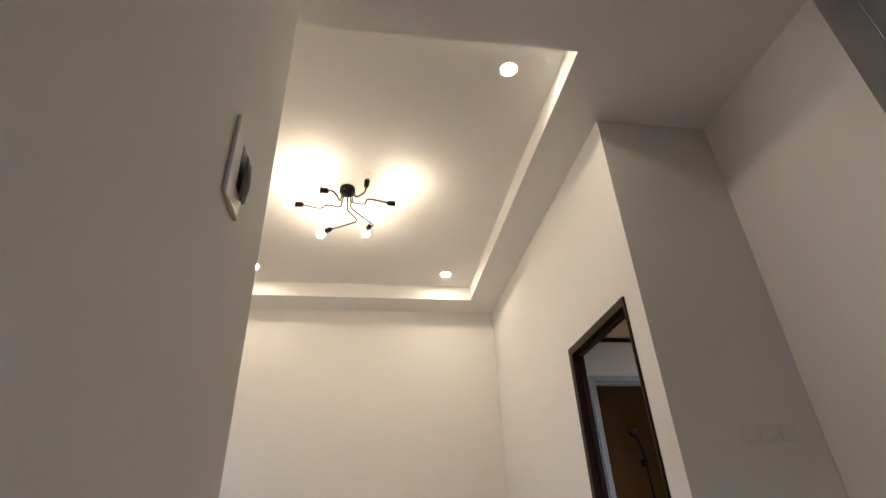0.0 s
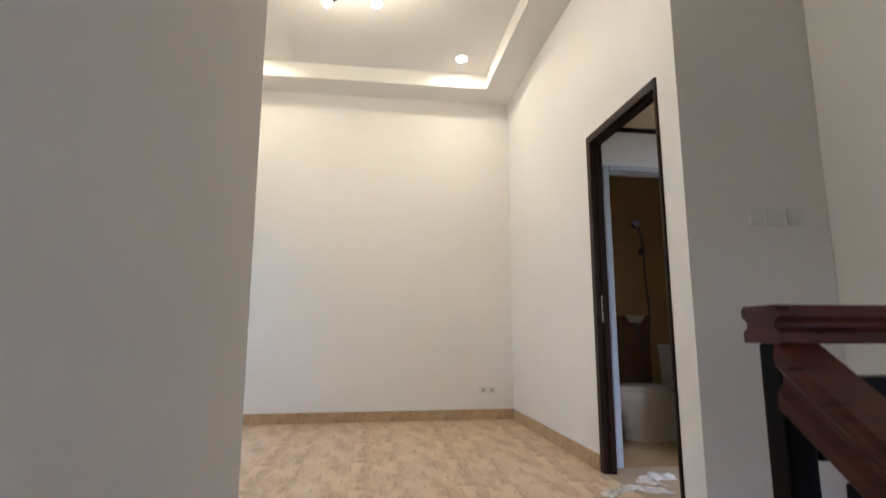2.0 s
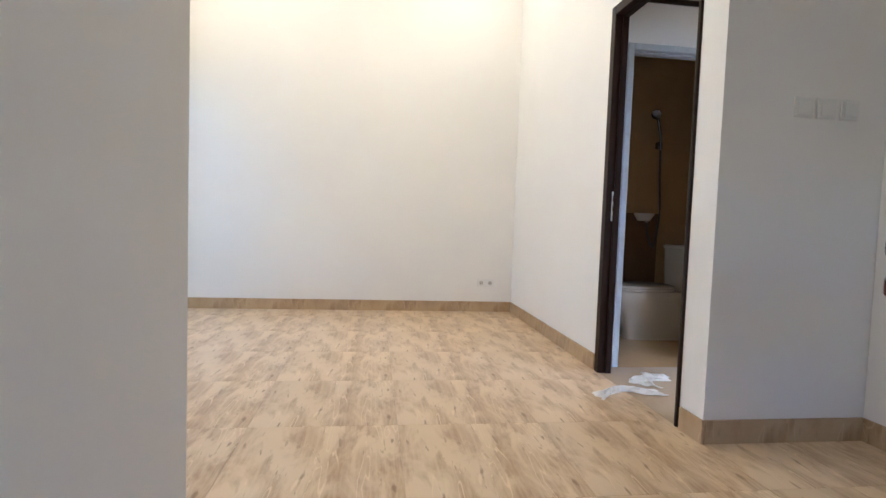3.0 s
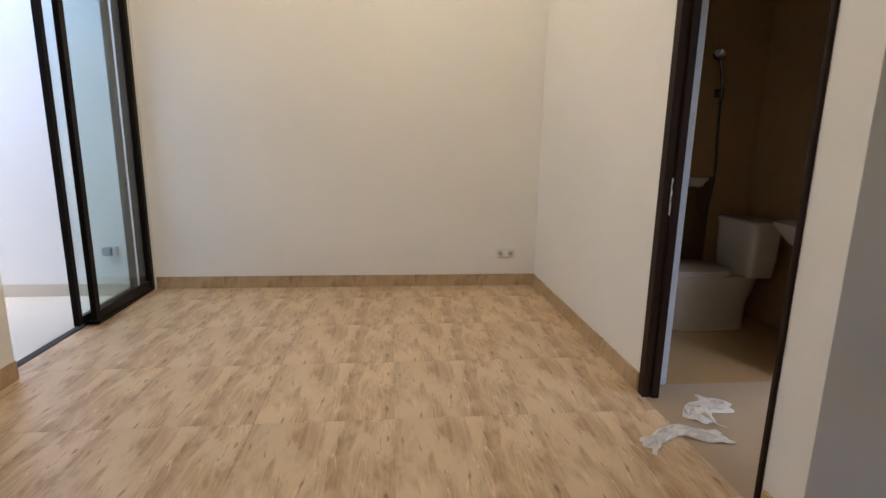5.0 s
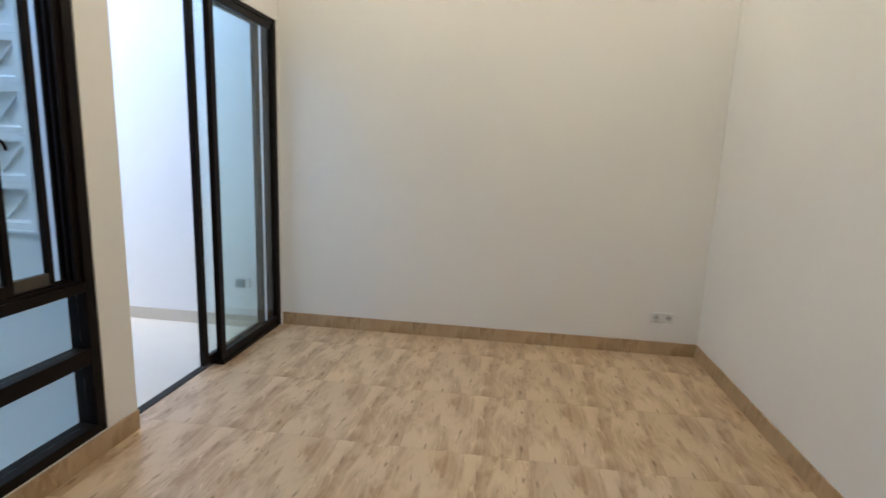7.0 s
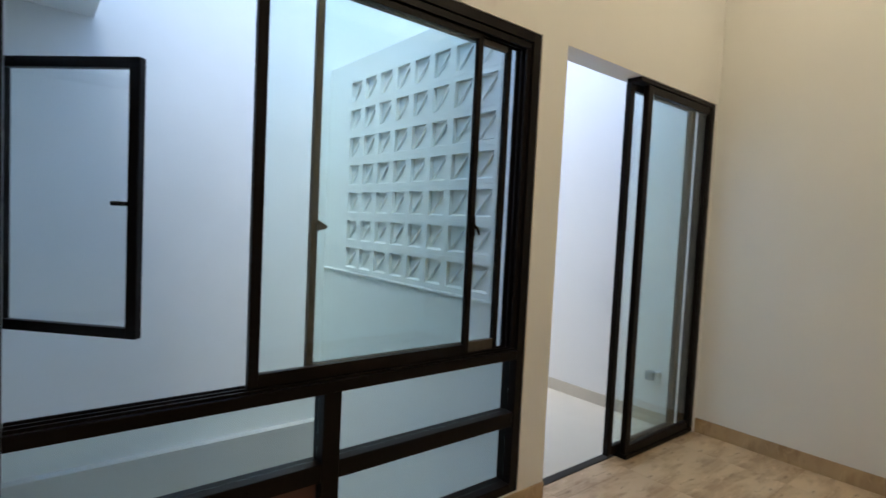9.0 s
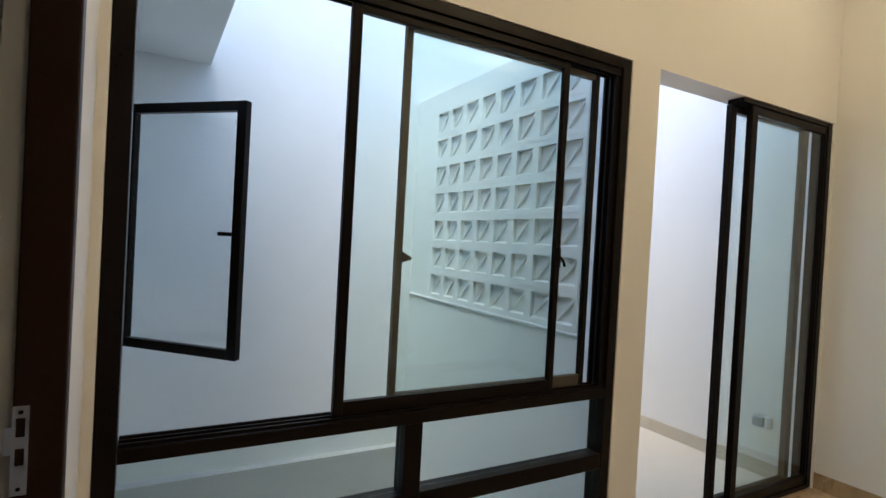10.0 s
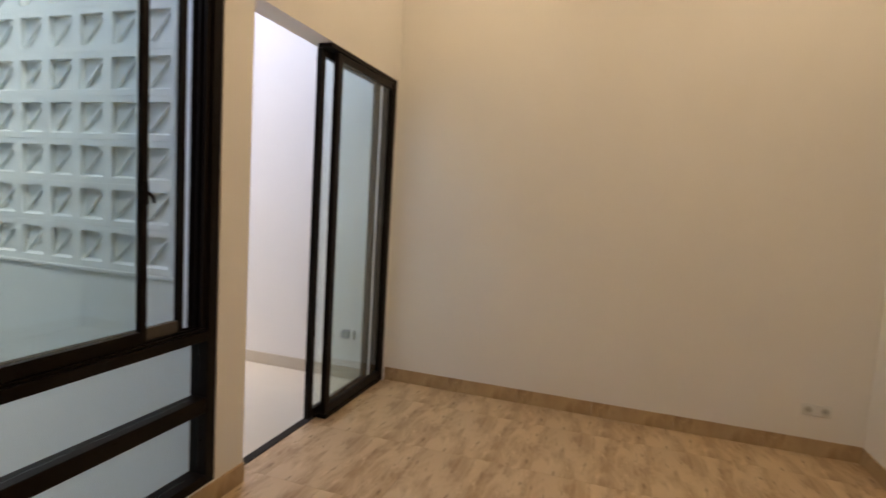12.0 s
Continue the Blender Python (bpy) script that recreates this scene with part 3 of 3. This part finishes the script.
def breeze_block():
    bm = bmesh.new()
    w, h, f, d0, d1 = cw - 0.001, ch - 0.001, 0.029, -0.004, 0.095
    box(bm, 0, w, d0, d1, 0, f)
    box(bm, 0, w, d0, d1, h - f, h)
    box(bm, 0, f, d0, d1, f, h - f)
    box(bm, w - f, w, d0, d1, f, h - f)
    # the closed back of the recess with a thin diagonal fin
    box(bm, f, w - f, 0.022, 0.094, f, h - f)
    t = 0.004
    fin = ((f + 0.012, f + 0.012 + t), (f + 0.012 + t, f + 0.012), (w - f - 0.012, h - f - 0.012 - t), (w - f - 0.012 - t, h - f - 0.012))
    rim = [bm.verts.new((x, 0.006, z)) for x, z in fin]
    back = [bm.verts.new((x, 0.050, z)) for x, z in fin]
    bm.faces.new(rim)
    bm.faces.new(back[::-1])
    for q in range(4):
        bm.faces.new((rim[q], back[q], back[(q + 1) % 4], rim[(q + 1) % 4]))
    # a sloped lower edge of the recess
    low = [bm.verts.new(v) for v in ((f, 0.022, f + 0.010), (w - f, 0.022, f + 0.010), (w - f, 0.006, f), (f, 0.006, f))]
    bm.faces.new(low)
    return finish("breeze_block", bm, OUTWALL)


bme = breeze_block()
for i in range(cols):
    for j in range(rows_):
        b = new("breeze_block", bme)
        b.location = (BX0 + i * cw + 0.0005, BY0, BZ0 + j * ch + 0.0005)
        b.parent = bb
        b.matrix_parent_inverse = bb.matrix_world.inverted()
led = part("ledge", boxed(XB + 0.004, -1.68, BY0 - 0.012, BY0 - 0.001, 0.966, 0.983, 0.003), OUTWALL)
tagged(led, "narrow white ledge under the breeze blocks", "ledge", kind="structure")


# ---- ceiling lights ----
def downlight(x, y, z=ZT):
    ob = thing("downlight", (x, y, z), "round recessed ceiling downlight, switched on", "downlight", "downlights in the tray ceiling")
    ring = lathe(bmesh.new(), ((0.042, -0.001), (0.060, -0.001), (0.062, -0.005), (0.057, -0.009), (0.046, -0.008)), 28, pose(x, y, z))
    part("trim_ring", ring, PLASTIC, ob, smooth=True)
    part("lens", lathe(bmesh.new(), ((0.0445, -0.0085), (0.0445, -0.0095), (0.030, -0.0105), (0.004, -0.011)), 28, pose(x, y, z)), DOWN, ob, "glowing warm lens", True)


for x, y in ((1.135, 4.90), (1.135, 2.265), (-0.755, 4.86), (-0.755, 2.265)):
    downlight(x, y)

HUB = Vector((0.165, 3.536, ZT))
lamp = thing("ceiling_lamp", tuple(HUB), "black spider ceiling lamp with six bent arms and bare bulbs", "ceiling lamp")
part("canopy", lathe(bmesh.new(), ((0.058, 0.0), (0.060, -0.004), (0.060, -0.040), (0.054, -0.048), (0.01, -0.050)), 28, pose(*HUB)), BLACKSTEEL, lamp, smooth=True)


def arm(mids, end, way, lit=True):
    """An arm from the canopy through bends to a socket at end, its bulb pointing along way (all from the hub)."""
    drop = Vector((0.008, -0.134, -0.13))
    pts = [HUB + Vector(mids[0]), HUB + Vector(mids[0]).lerp(Vector(mids[1]) + drop, 0.55), *(HUB + Vector(p) + drop for p in mids[1:])]
    e, w = HUB + Vector(end) + drop, Vector(way).normalized()
    part("arm", tube(bmesh.new(), [*pts, e], 0.006, 8, 7), BLACKSTEEL, lamp, smooth=True)
    m = Matrix.Translation(e) @ w.to_track_quat("Z", "Y").to_matrix().to_4x4()
    s = part("socket", lathe(bmesh.new(), ((0.010, -0.012), (0.019, -0.006), (0.020, 0.05), (0.017, 0.055)), 16, m), BLACKSTEEL, lamp, smooth=True)
    prof = ((0.012, 0.052), (0.015, 0.065), (0.028, 0.085), (0.033, 0.105), (0.030, 0.122), (0.018, 0.136), (0.004, 0.14))
    part("bulb", lathe(bmesh.new(), prof, 16, m), BULB if lit else CLEARGLASS, lamp, "glowing warm bulb" if lit else "clear unlit bulb", True)


D = -0.09
arm([(0.03, 0, -0.045), (0.05, 0.0, -0.10), (0.13, 0.02, D), (0.16, 0.0, -0.06)], (0.31, 0.03, -0.065), (1, 0.12, 0))
arm([(0.02, 0.02, -0.045), (0.04, 0.05, -0.12), (0.18, 0.26, -0.10), (0.20, 0.33, -0.08)], (0.17, 0.35, -0.075), (-0.25, 1, 0))
arm([(0.0, 0.03, -0.045), (0.01, 0.06, -0.13), (0.07, 0.22, -0.11), (-0.03, 0.33, -0.09)], (-0.14, 0.41, -0.08), (-0.8, 0.75, 0))
arm([(-0.02, 0.02, -0.045), (-0.05, 0.03, -0.12), (-0.15, 0.06, -0.09), (-0.20, 0.12, -0.08)], (-0.33, 0.09, -0.075), (-1, 0.0, 0))
arm([(-0.03, 0, -0.045), (-0.05, -0.02, -0.10), (-0.07, -0.07, D), (-0.10, -0.09, -0.07)], (-0.14, -0.09, -0.07), (-1, -0.08, 0))
arm([(0.03, -0.02, -0.045), (0.07, -0.05, -0.08), (0.12, -0.09, -0.075), (0.135, -0.13, -0.07)], (0.14, -0.18, -0.07), (0.1, -1, 0), False)


# ---- sockets and switches ----
def plate(name, at, turn, w, h, label, category, group=""):
    """A wall plate, built on a wall that faces -y at the origin, turned about z."""
    ob = thing(name, at, label, category, group)
    m = pose(*at, 0, 0, turn)

    def put(n, bm, mat, lab="", smooth=False):
        bmesh.ops.transform(bm, matrix=m, verts=bm.verts)
        return part(n, bm, mat, ob, lab, smooth)

    return ob, put


def wall_socket(at, turn, n=2):
    ob, put = plate("wall_socket", at, turn, 0.13, 0.07, "white double power socket low on the wall", "socket")
    put("cover", boxed(-0.083, 0.083, -0.010, -0.0005, -0.036, 0.036, 0.004), PLASTIC)
    for s in (-0.044, 0.044):
        bm = lathe(bmesh.new(), ((0.021, 0.0), (0.0205, 0.003), (0.017, 0.003), (0.016, 0.001)), 20, pose(s, -0.0105, 0, 90))
        put("face", bm, SOCKETGREY, smooth=True)
        for q in (-0.007, 0.007):
            put("pin_hole", lathe(bmesh.new(), ((0.003, 0), (0.003, 0.002)), 8, pose(s + q, -0.0125, 0, 90)), BLACKSTEEL)


wall_socket((1.488, YF, 0.282), 0)
ob, put = plate("outdoor_socket", (-1.722, YF, 0.318), 0, 0.1, 0.1, "grey weatherproof socket box on the yard wall", "socket")
put("box", boxed(-0.05, 0.022, -0.055, -0.0005, -0.035, 0.035, 0.008), GREYPLASTIC)
put("lid", boxed(-0.046, 0.018, -0.066, -0.056, -0.031, 0.031, 0.006), GREYPLASTIC)
put("gland", boxed(0.026, 0.055, -0.05, -0.0005, -0.04, 0.04, 0.006), PLASTIC)

for k in range(3):
    ob, put = plate("light_switch", (2.10 + 0.105 * k, YW, 1.385), 0, 0.08, 0.08, "white light switch on the landing wall", "switch", "three switches in a row")
    put("cover", boxed(-0.042, 0.042, -0.009, -0.0005, -0.042, 0.042, 0.004), PLASTIC)
    put("rocker", boxed(-0.030, 0.030, -0.013, -0.0092, -0.030, 0.030, 0.003), PLASTIC)


def stair_switch():
    at = (XS, 1.292, 1.81)
    ob, put = plate("switch_plate", at, 90, 0.12, 0.12, "white wall plate half covered by crumpled protective film", "switch")
    put("cover", boxed(-0.064, 0.064, -0.012, -0.0005, -0.12, 0.12, 0.004), PLASTIC)
    put("socket_hole", boxed(-0.004, 0.050, -0.0135, -0.0122, -0.062, 0.072, 0.0005), BLACKSTEEL, "dark open switch box")
    bm = bmesh.new()
    rng = random.Random(5)
    n, k = 15, 9
    folds = [0.006 * math.sin(1.9 * i) + 0.004 * rng.random() for i in range(n)]
    grid = []
    for j in range(k):
        v = j / (k - 1)
        left = 0.008 + 0.010 * v + 0.004 * math.sin(5 * v)
        right = 0.060 - 0.012 * abs(v - 0.45)
        grid.append([bm.verts.new((left + (right - left) * i / (n - 1), -0.018 - folds[i] * (0.4 + 0.6 * math.sin(2.6 * v + 0.3)) - 0.002 * rng.random(), -0.078 + 0.125 * v + 0.006 * math.sin(i))) for i in range(n)])
    for j in range(k - 1):
        for i in range(n - 1):
            bm.faces.new((grid[j][i], grid[j][i + 1], grid[j + 1][i + 1], grid[j + 1][i]))
    bmesh.ops.solidify(bm, geom=bm.faces[:], thickness=0.001)
    put("film", bm, FOIL, "crumpled shiny film")


stair_switch()

# ---- stairs, newel and rails ----
stairs = thing("stairs", (0.43, YS, -0.72), "tiled stair flight going down from the landing", "stairs", kind="structure")
for k in range(11):
    y1, z1 = YS - 0.002 - 0.25 * k, -0.18 * (k + 1)
    part("step", boxed(XS + 0.002, 0.93, y1 - 0.25, y1, z1 - 0.25, z1, 0.006), WOODTILE, stairs)
slab("floor_lower", "z", -3.1, -3.0, -0.2, 2.96, -2.3, YS, [], CREAM, "cream tiled floor of the storey below", "floor")
slab("wall_under_landing", "y", YS - 0.198, YS - 0.04, 0.94, 2.78, -3.0, -0.104, [], WALL, "white painted wall below the landing", "wall")


def moulded(bm, p0, p1, wide, high):
    """A moulded rail with a waisted side along p0-p1 (its top middle line)."""
    a, b = Vector(p0), Vector(p1)
    d = (b - a).normalized()
    side = d.cross(Vector((0, 0, 1))).normalized()
    up = Vector((0, 0, 1))
    prof = [(-0.50, 0.0), (0.50, 0.0), (0.56, -0.12), (0.56, -0.30), (0.40, -0.45), (0.40, -0.58), (0.54, -0.72), (0.54, -0.96), (0.50, -1.0),
            (-0.50, -1.0), (-0.54, -0.96), (-0.54, -0.72), (-0.40, -0.58), (-0.40, -0.45), (-0.56, -0.30), (-0.56, -0.12)]
    ends = [[bm.verts.new(q + side * (u * wide) + up * (v * high)) for u, v in prof] for q in (a, b)]
    n = len(prof)
    for i in range(n):
        bm.faces.new((ends[0][i], ends[0][(i + 1) % n], ends[1][(i + 1) % n], ends[1][i]))
    bm.faces.new(ends[0][::-1])
    bm.faces.new(ends[1])
    return bm


rail = thing("stair_railing", (0.762, 0.838, -0.18), "black steel railing with red varnished wooden handrails", "railing")
NX, NY = 0.762, 0.838
part("newel", boxed(NX - 0.017, NX + 0.017, NY - 0.015, NY + 0.015, -0.18, 0.836, 0.003), BLACKSTEEL, rail, "black square steel post")
part("handrail", moulded(bmesh.new(), (NX - 0.024, NY, 0.877), (XE + 0.3, NY, 0.877), 0.050, 0.041), REDWOOD, rail, "red varnished moulded handrail")
SL = -0.18 / 0.25
part("handrail", moulded(bmesh.new(), (NX, NY - 0.021, 0.836), (NX, NY - 2.4, 0.836 + SL * 2.379), 0.052, 0.068), REDWOOD, rail, "red varnished sloping handrail")
part("bottom_rail", boxed(NX + 0.019, XE + 0.3, NY - 0.015, NY + 0.015, 0.08, 0.115, 0.003), BLACKSTEEL, rail)
part("top_rail", boxed(NX + 0.019, XE + 0.3, NY - 0.015, NY + 0.015, 0.715, 0.80, 0.003), BLACKSTEEL, rail)
for k in range(13):
    x = NX + 0.14 + 0.125 * k
    part("baluster", boxed(x - 0.014, x + 0.014, NY - 0.014, NY + 0.014, 0.116, 0.714, 0.002), BLACKSTEEL, rail)
for k in range(9):
    y = NY - 0.09 - 0.25 * k
    zt = 0.762 + SL * (NY - 0.021 - y)
    zb = -0.18 * (int((YS - 0.002 - y) / 0.25) + 1)
    part("baluster", boxed(NX - 0.015, NX + 0.015, y - 0.015, y + 0.015, zb, zt, 0.002), BLACKSTEEL, rail)


# ---- bathroom things ----
toilet = thing("toilet", (2.70, 4.49, -0.012), "ivory ceramic close-coupled toilet with its lid down", "toilet")
TX, TY, TZ = 2.565, 4.49, -0.012
part("pedestal", loft(bmesh.new(), [(TX + 0.11, TY, 0.27, 0.115, TZ, 4), (TX + 0.11, TY, 0.265, 0.112, TZ + 0.05, 4), (TX + 0.10, TY, 0.285, 0.125, TZ + 0.18, 3.4),
     (TX + 0.08, TY, 0.345, 0.165, TZ + 0.29, 2.8), (TX + 0.07, TY, 0.37, 0.185, TZ + 0.375, 2.8), (TX + 0.07, TY, 0.365, 0.18, TZ + 0.39, 2.8)]), CERAMIC, toilet, smooth=True)
part("seat", loft(bmesh.new(), [(TX - 0.03, TY, 0.265, 0.185, TZ + 0.392, 2.5), (TX - 0.03, TY, 0.27, 0.19, TZ + 0.40, 2.5), (TX - 0.03, TY, 0.268, 0.188, TZ + 0.412, 2.5)]), CERAMIC, toilet, smooth=True)
part("lid", loft(bmesh.new(), [(TX - 0.03, TY, 0.265, 0.185, TZ + 0.414, 2.5), (TX - 0.03, TY, 0.266, 0.186, TZ + 0.428, 2.5), (TX - 0.03, TY, 0.24, 0.16, TZ + 0.436, 2.5)]), CERAMIC, toilet, smooth=True)
part("tank", loft(bmesh.new(), [(TX + 0.37, TY, 0.095, 0.19, TZ + 0.385, 6), (TX + 0.37, TY, 0.105, 0.20, TZ + 0.50, 6), (TX + 0.37, TY, 0.11, 0.205, TZ + 0.72, 6)], 40), CERAMIC, toilet, smooth=True)
part("tank_lid", loft(bmesh.new(), [(TX + 0.37, TY, 0.118, 0.212, TZ + 0.722, 6), (TX + 0.37, TY, 0.12, 0.214, TZ + 0.745, 6), (TX + 0.37, TY, 0.11, 0.205, TZ + 0.757, 6)], 40), CERAMIC, toilet, smooth=True)
part("flush_button", lathe(bmesh.new(), ((0.022, 0), (0.022, 0.006), (0.018, 0.009)), 18, pose(TX + 0.37, TY, TZ + 0.757)), CHROME, toilet)

sink = thing("wash_basin", (3.02, 3.95, 0.62), "ivory ceramic wall-hung wash basin", "basin")
bm = loft(bmesh.new(), [(3.02, 3.97, 0.08, 0.12, 0.615, 2.6), (3.0, 3.97, 0.12, 0.17, 0.66, 2.8), (2.985, 3.97, 0.175, 0.225, 0.755, 3.2), (2.985, 3.97, 0.18, 0.23, 0.78, 3.4),
     (2.985, 3.97, 0.165, 0.215, 0.782, 3.4), (2.985, 3.97, 0.14, 0.19, 0.73, 3), (2.99, 3.97, 0.07, 0.1, 0.68, 2.4)])
part("bowl", bm, CERAMIC, sink, smooth=True)
part("faucet", tube(bmesh.new(), [(3.13, 3.97, 0.78), (3.13, 3.97, 0.87), (3.10, 3.97, 0.90), (3.04, 3.97, 0.885)], 0.011, 10), CHROME, sink, smooth=True)

shower = thing("hand_shower", (2.735, 4.85, 1.5), "dark chrome hand shower with a hanging hose on the tiled wall", "shower")
part("holder", boxed(2.800, 2.840, 4.80, 4.857, 1.56, 1.62, 0.008), DARKCHROME, shower)
part("handle", tube(bmesh.new(), [(2.820, 4.79, 1.55), (2.795, 4.77, 1.68), (2.755, 4.75, 1.80)], 0.012, 10), DARKCHROME, shower, smooth=True)
hm = Matrix.Translation((2.730, 4.73, 1.835)) @ Vector((-0.55, -0.6, -0.55)).to_track_quat("Z", "Y").to_matrix().to_4x4()
part("head", lathe(bmesh.new(), ((0.014, -0.03), (0.034, -0.008), (0.042, 0.0), (0.042, 0.012), (0.036, 0.016)), 20, hm), DARKCHROME, shower, "round dark chrome shower head", True)
part("hose", tube(bmesh.new(), [(2.821, 4.80, 1.555), (2.835, 4.81, 1.30), (2.855, 4.82, 1.0), (2.815, 4.82, 0.72), (2.765, 4.83, 0.80), (2.755, 4.85, 0.95)], 0.009, 8), BACKALU, shower, smooth=True)
part("valve", lathe(bmesh.new(), ((0.03, 0), (0.032, 0.01), (0.016, 0.02), (0.018, 0.05), (0.01, 0.055)), 16, pose(2.755, 4.845, 0.95, 90)), CHROME, shower, smooth=True)

soap = thing("soap_dish", (2.70, 4.85, 0.98), "ivory ceramic soap dish on the tiled wall", "soap dish")
part("dish", loft(bmesh.new(), [(2.70, 4.80, 0.05, 0.035, 0.935, 2.5), (2.70, 4.79, 0.085, 0.055, 0.985, 2.6), (2.70, 4.79, 0.088, 0.058, 1.0, 2.6), (2.70, 4.79, 0.07, 0.045, 0.995, 2.6), (2.70, 4.79, 0.05, 0.03, 0.975, 2.4)]), CERAMIC, soap, smooth=True)


# ---- tissue on the floor ----
def crumple(cx, cy, turn, length, wide, seed, tall):
    rng = random.Random(seed)
    bm = bmesh.new()
    nu, nv = 30, 14
    grid = []
    for j in range(nv):
        row = []
        for i in range(nu):
            u, v = i / (nu - 1) - 0.5, j / (nv - 1) - 0.5
            shape = 0.45 + 0.75 * abs(noise.noise(Vector((u * 3.1, 0.3, seed))))
            x = u * length + 0.03 * noise.noise(Vector((u * 4, v * 4, seed + 9)))
            y = v * wide * shape + 0.045 * math.sin(u * 6 + seed) + 0.02 * noise.noise(Vector((u * 6, v * 6, seed + 4)))
            h = abs(noise.noise(Vector((u * 7, v * 5, seed + 2)))) + 0.28 * abs(noise.noise(Vector((u * 17, v * 13, seed))))
            edge = min(1.0, 5 * (0.5 - max(abs(u), abs(v))) + 0.12)
            row.append(bm.verts.new((x, y, 0.003 + tall * h * edge)))
        grid.append(row)
    for j in range(nv - 1):
        for i in range(nu - 1):
            bm.faces.new((grid[j][i], grid[j][i + 1], grid[j + 1][i + 1], grid[j + 1][i]))
    bmesh.ops.solidify(bm, geom=bm.faces[:], thickness=0.0015)
    bmesh.ops.transform(bm, matrix=pose(cx, cy, 0.001, 0, 0, turn), verts=bm.verts)
    ob = part("tissue", bm, PAPER)
    return tagged(ob, "crumpled white tissue paper lying on the floor", "tissue", "tissues on the floor")


crumple(1.985, 3.325, 62, 0.27, 0.24, 3, 0.034)
crumple(1.735, 3.115, 8, 0.38, 0.15, 8, 0.036)

# ---- floor tiles, last ----
TILE = 0.617


def floor_tiles(parent, x_joint, y_joint, x0, x1, y0, y1, mat, skip=()):
    meshes = {}
    i0, j0 = math.floor((x0 - x_joint) / TILE), math.floor((y0 - y_joint) / TILE)
    i = i0
    while x_joint + i * TILE < x1 - 1e-4:
        j = j0
        while y_joint + j * TILE < y1 - 1e-4:
            a0, a1 = max(x0, x_joint + i * TILE), min(x1, x_joint + (i + 1) * TILE)
            b0, b1 = max(y0, y_joint + j * TILE), min(y1, y_joint + (j + 1) * TILE)
            if a1 - a0 > 0.01 and b1 - b0 > 0.01:
                key = (round(a0 - i * TILE, 3), round(a1 - i * TILE, 3), round(b0 - j * TILE, 3), round(b1 - j * TILE, 3))
                if key not in meshes:
                    g, bm = 0.0005, bmesh.new()
                    ox, oy = x_joint + i * TILE, y_joint + j * TILE
                    box(bm, a0 - ox + g, a1 - ox - g, b0 - oy + g, b1 - oy - g, -0.008, 0.0, 0.0006)
                    meshes[key] = finish("floor_tile", bm, mat)
                t = new("floor_tile", meshes[key])
                t.location = (x_joint + i * TILE, y_joint + j * TILE, 0)
                t.parent = parent
                t.matrix_parent_inverse = parent.matrix_world.inverted()
            j += 1
        i += 1


floor_tiles(floor_room, XR - 3 * TILE, 3.35, XL + 0.002, XR + 0.001, YS + 0.004, YF - 0.002, WOODTILE)
floor_tiles(floor_room, XR - 3 * TILE, 3.35, XR + 0.001, XE - 0.002, YS + 0.004, YW - 0.002, WOODTILE)
floor_tiles(floor_room, XR - 3 * TILE, 3.35, 0.937, XE - 0.002, YS - 0.198, YS + 0.003, WOODTILE)
floor_tiles(floor_room, XR - 3 * TILE, 3.35, XL - 0.086, XL + 0.002, 3.877, YF - 0.034, WOODTILE)
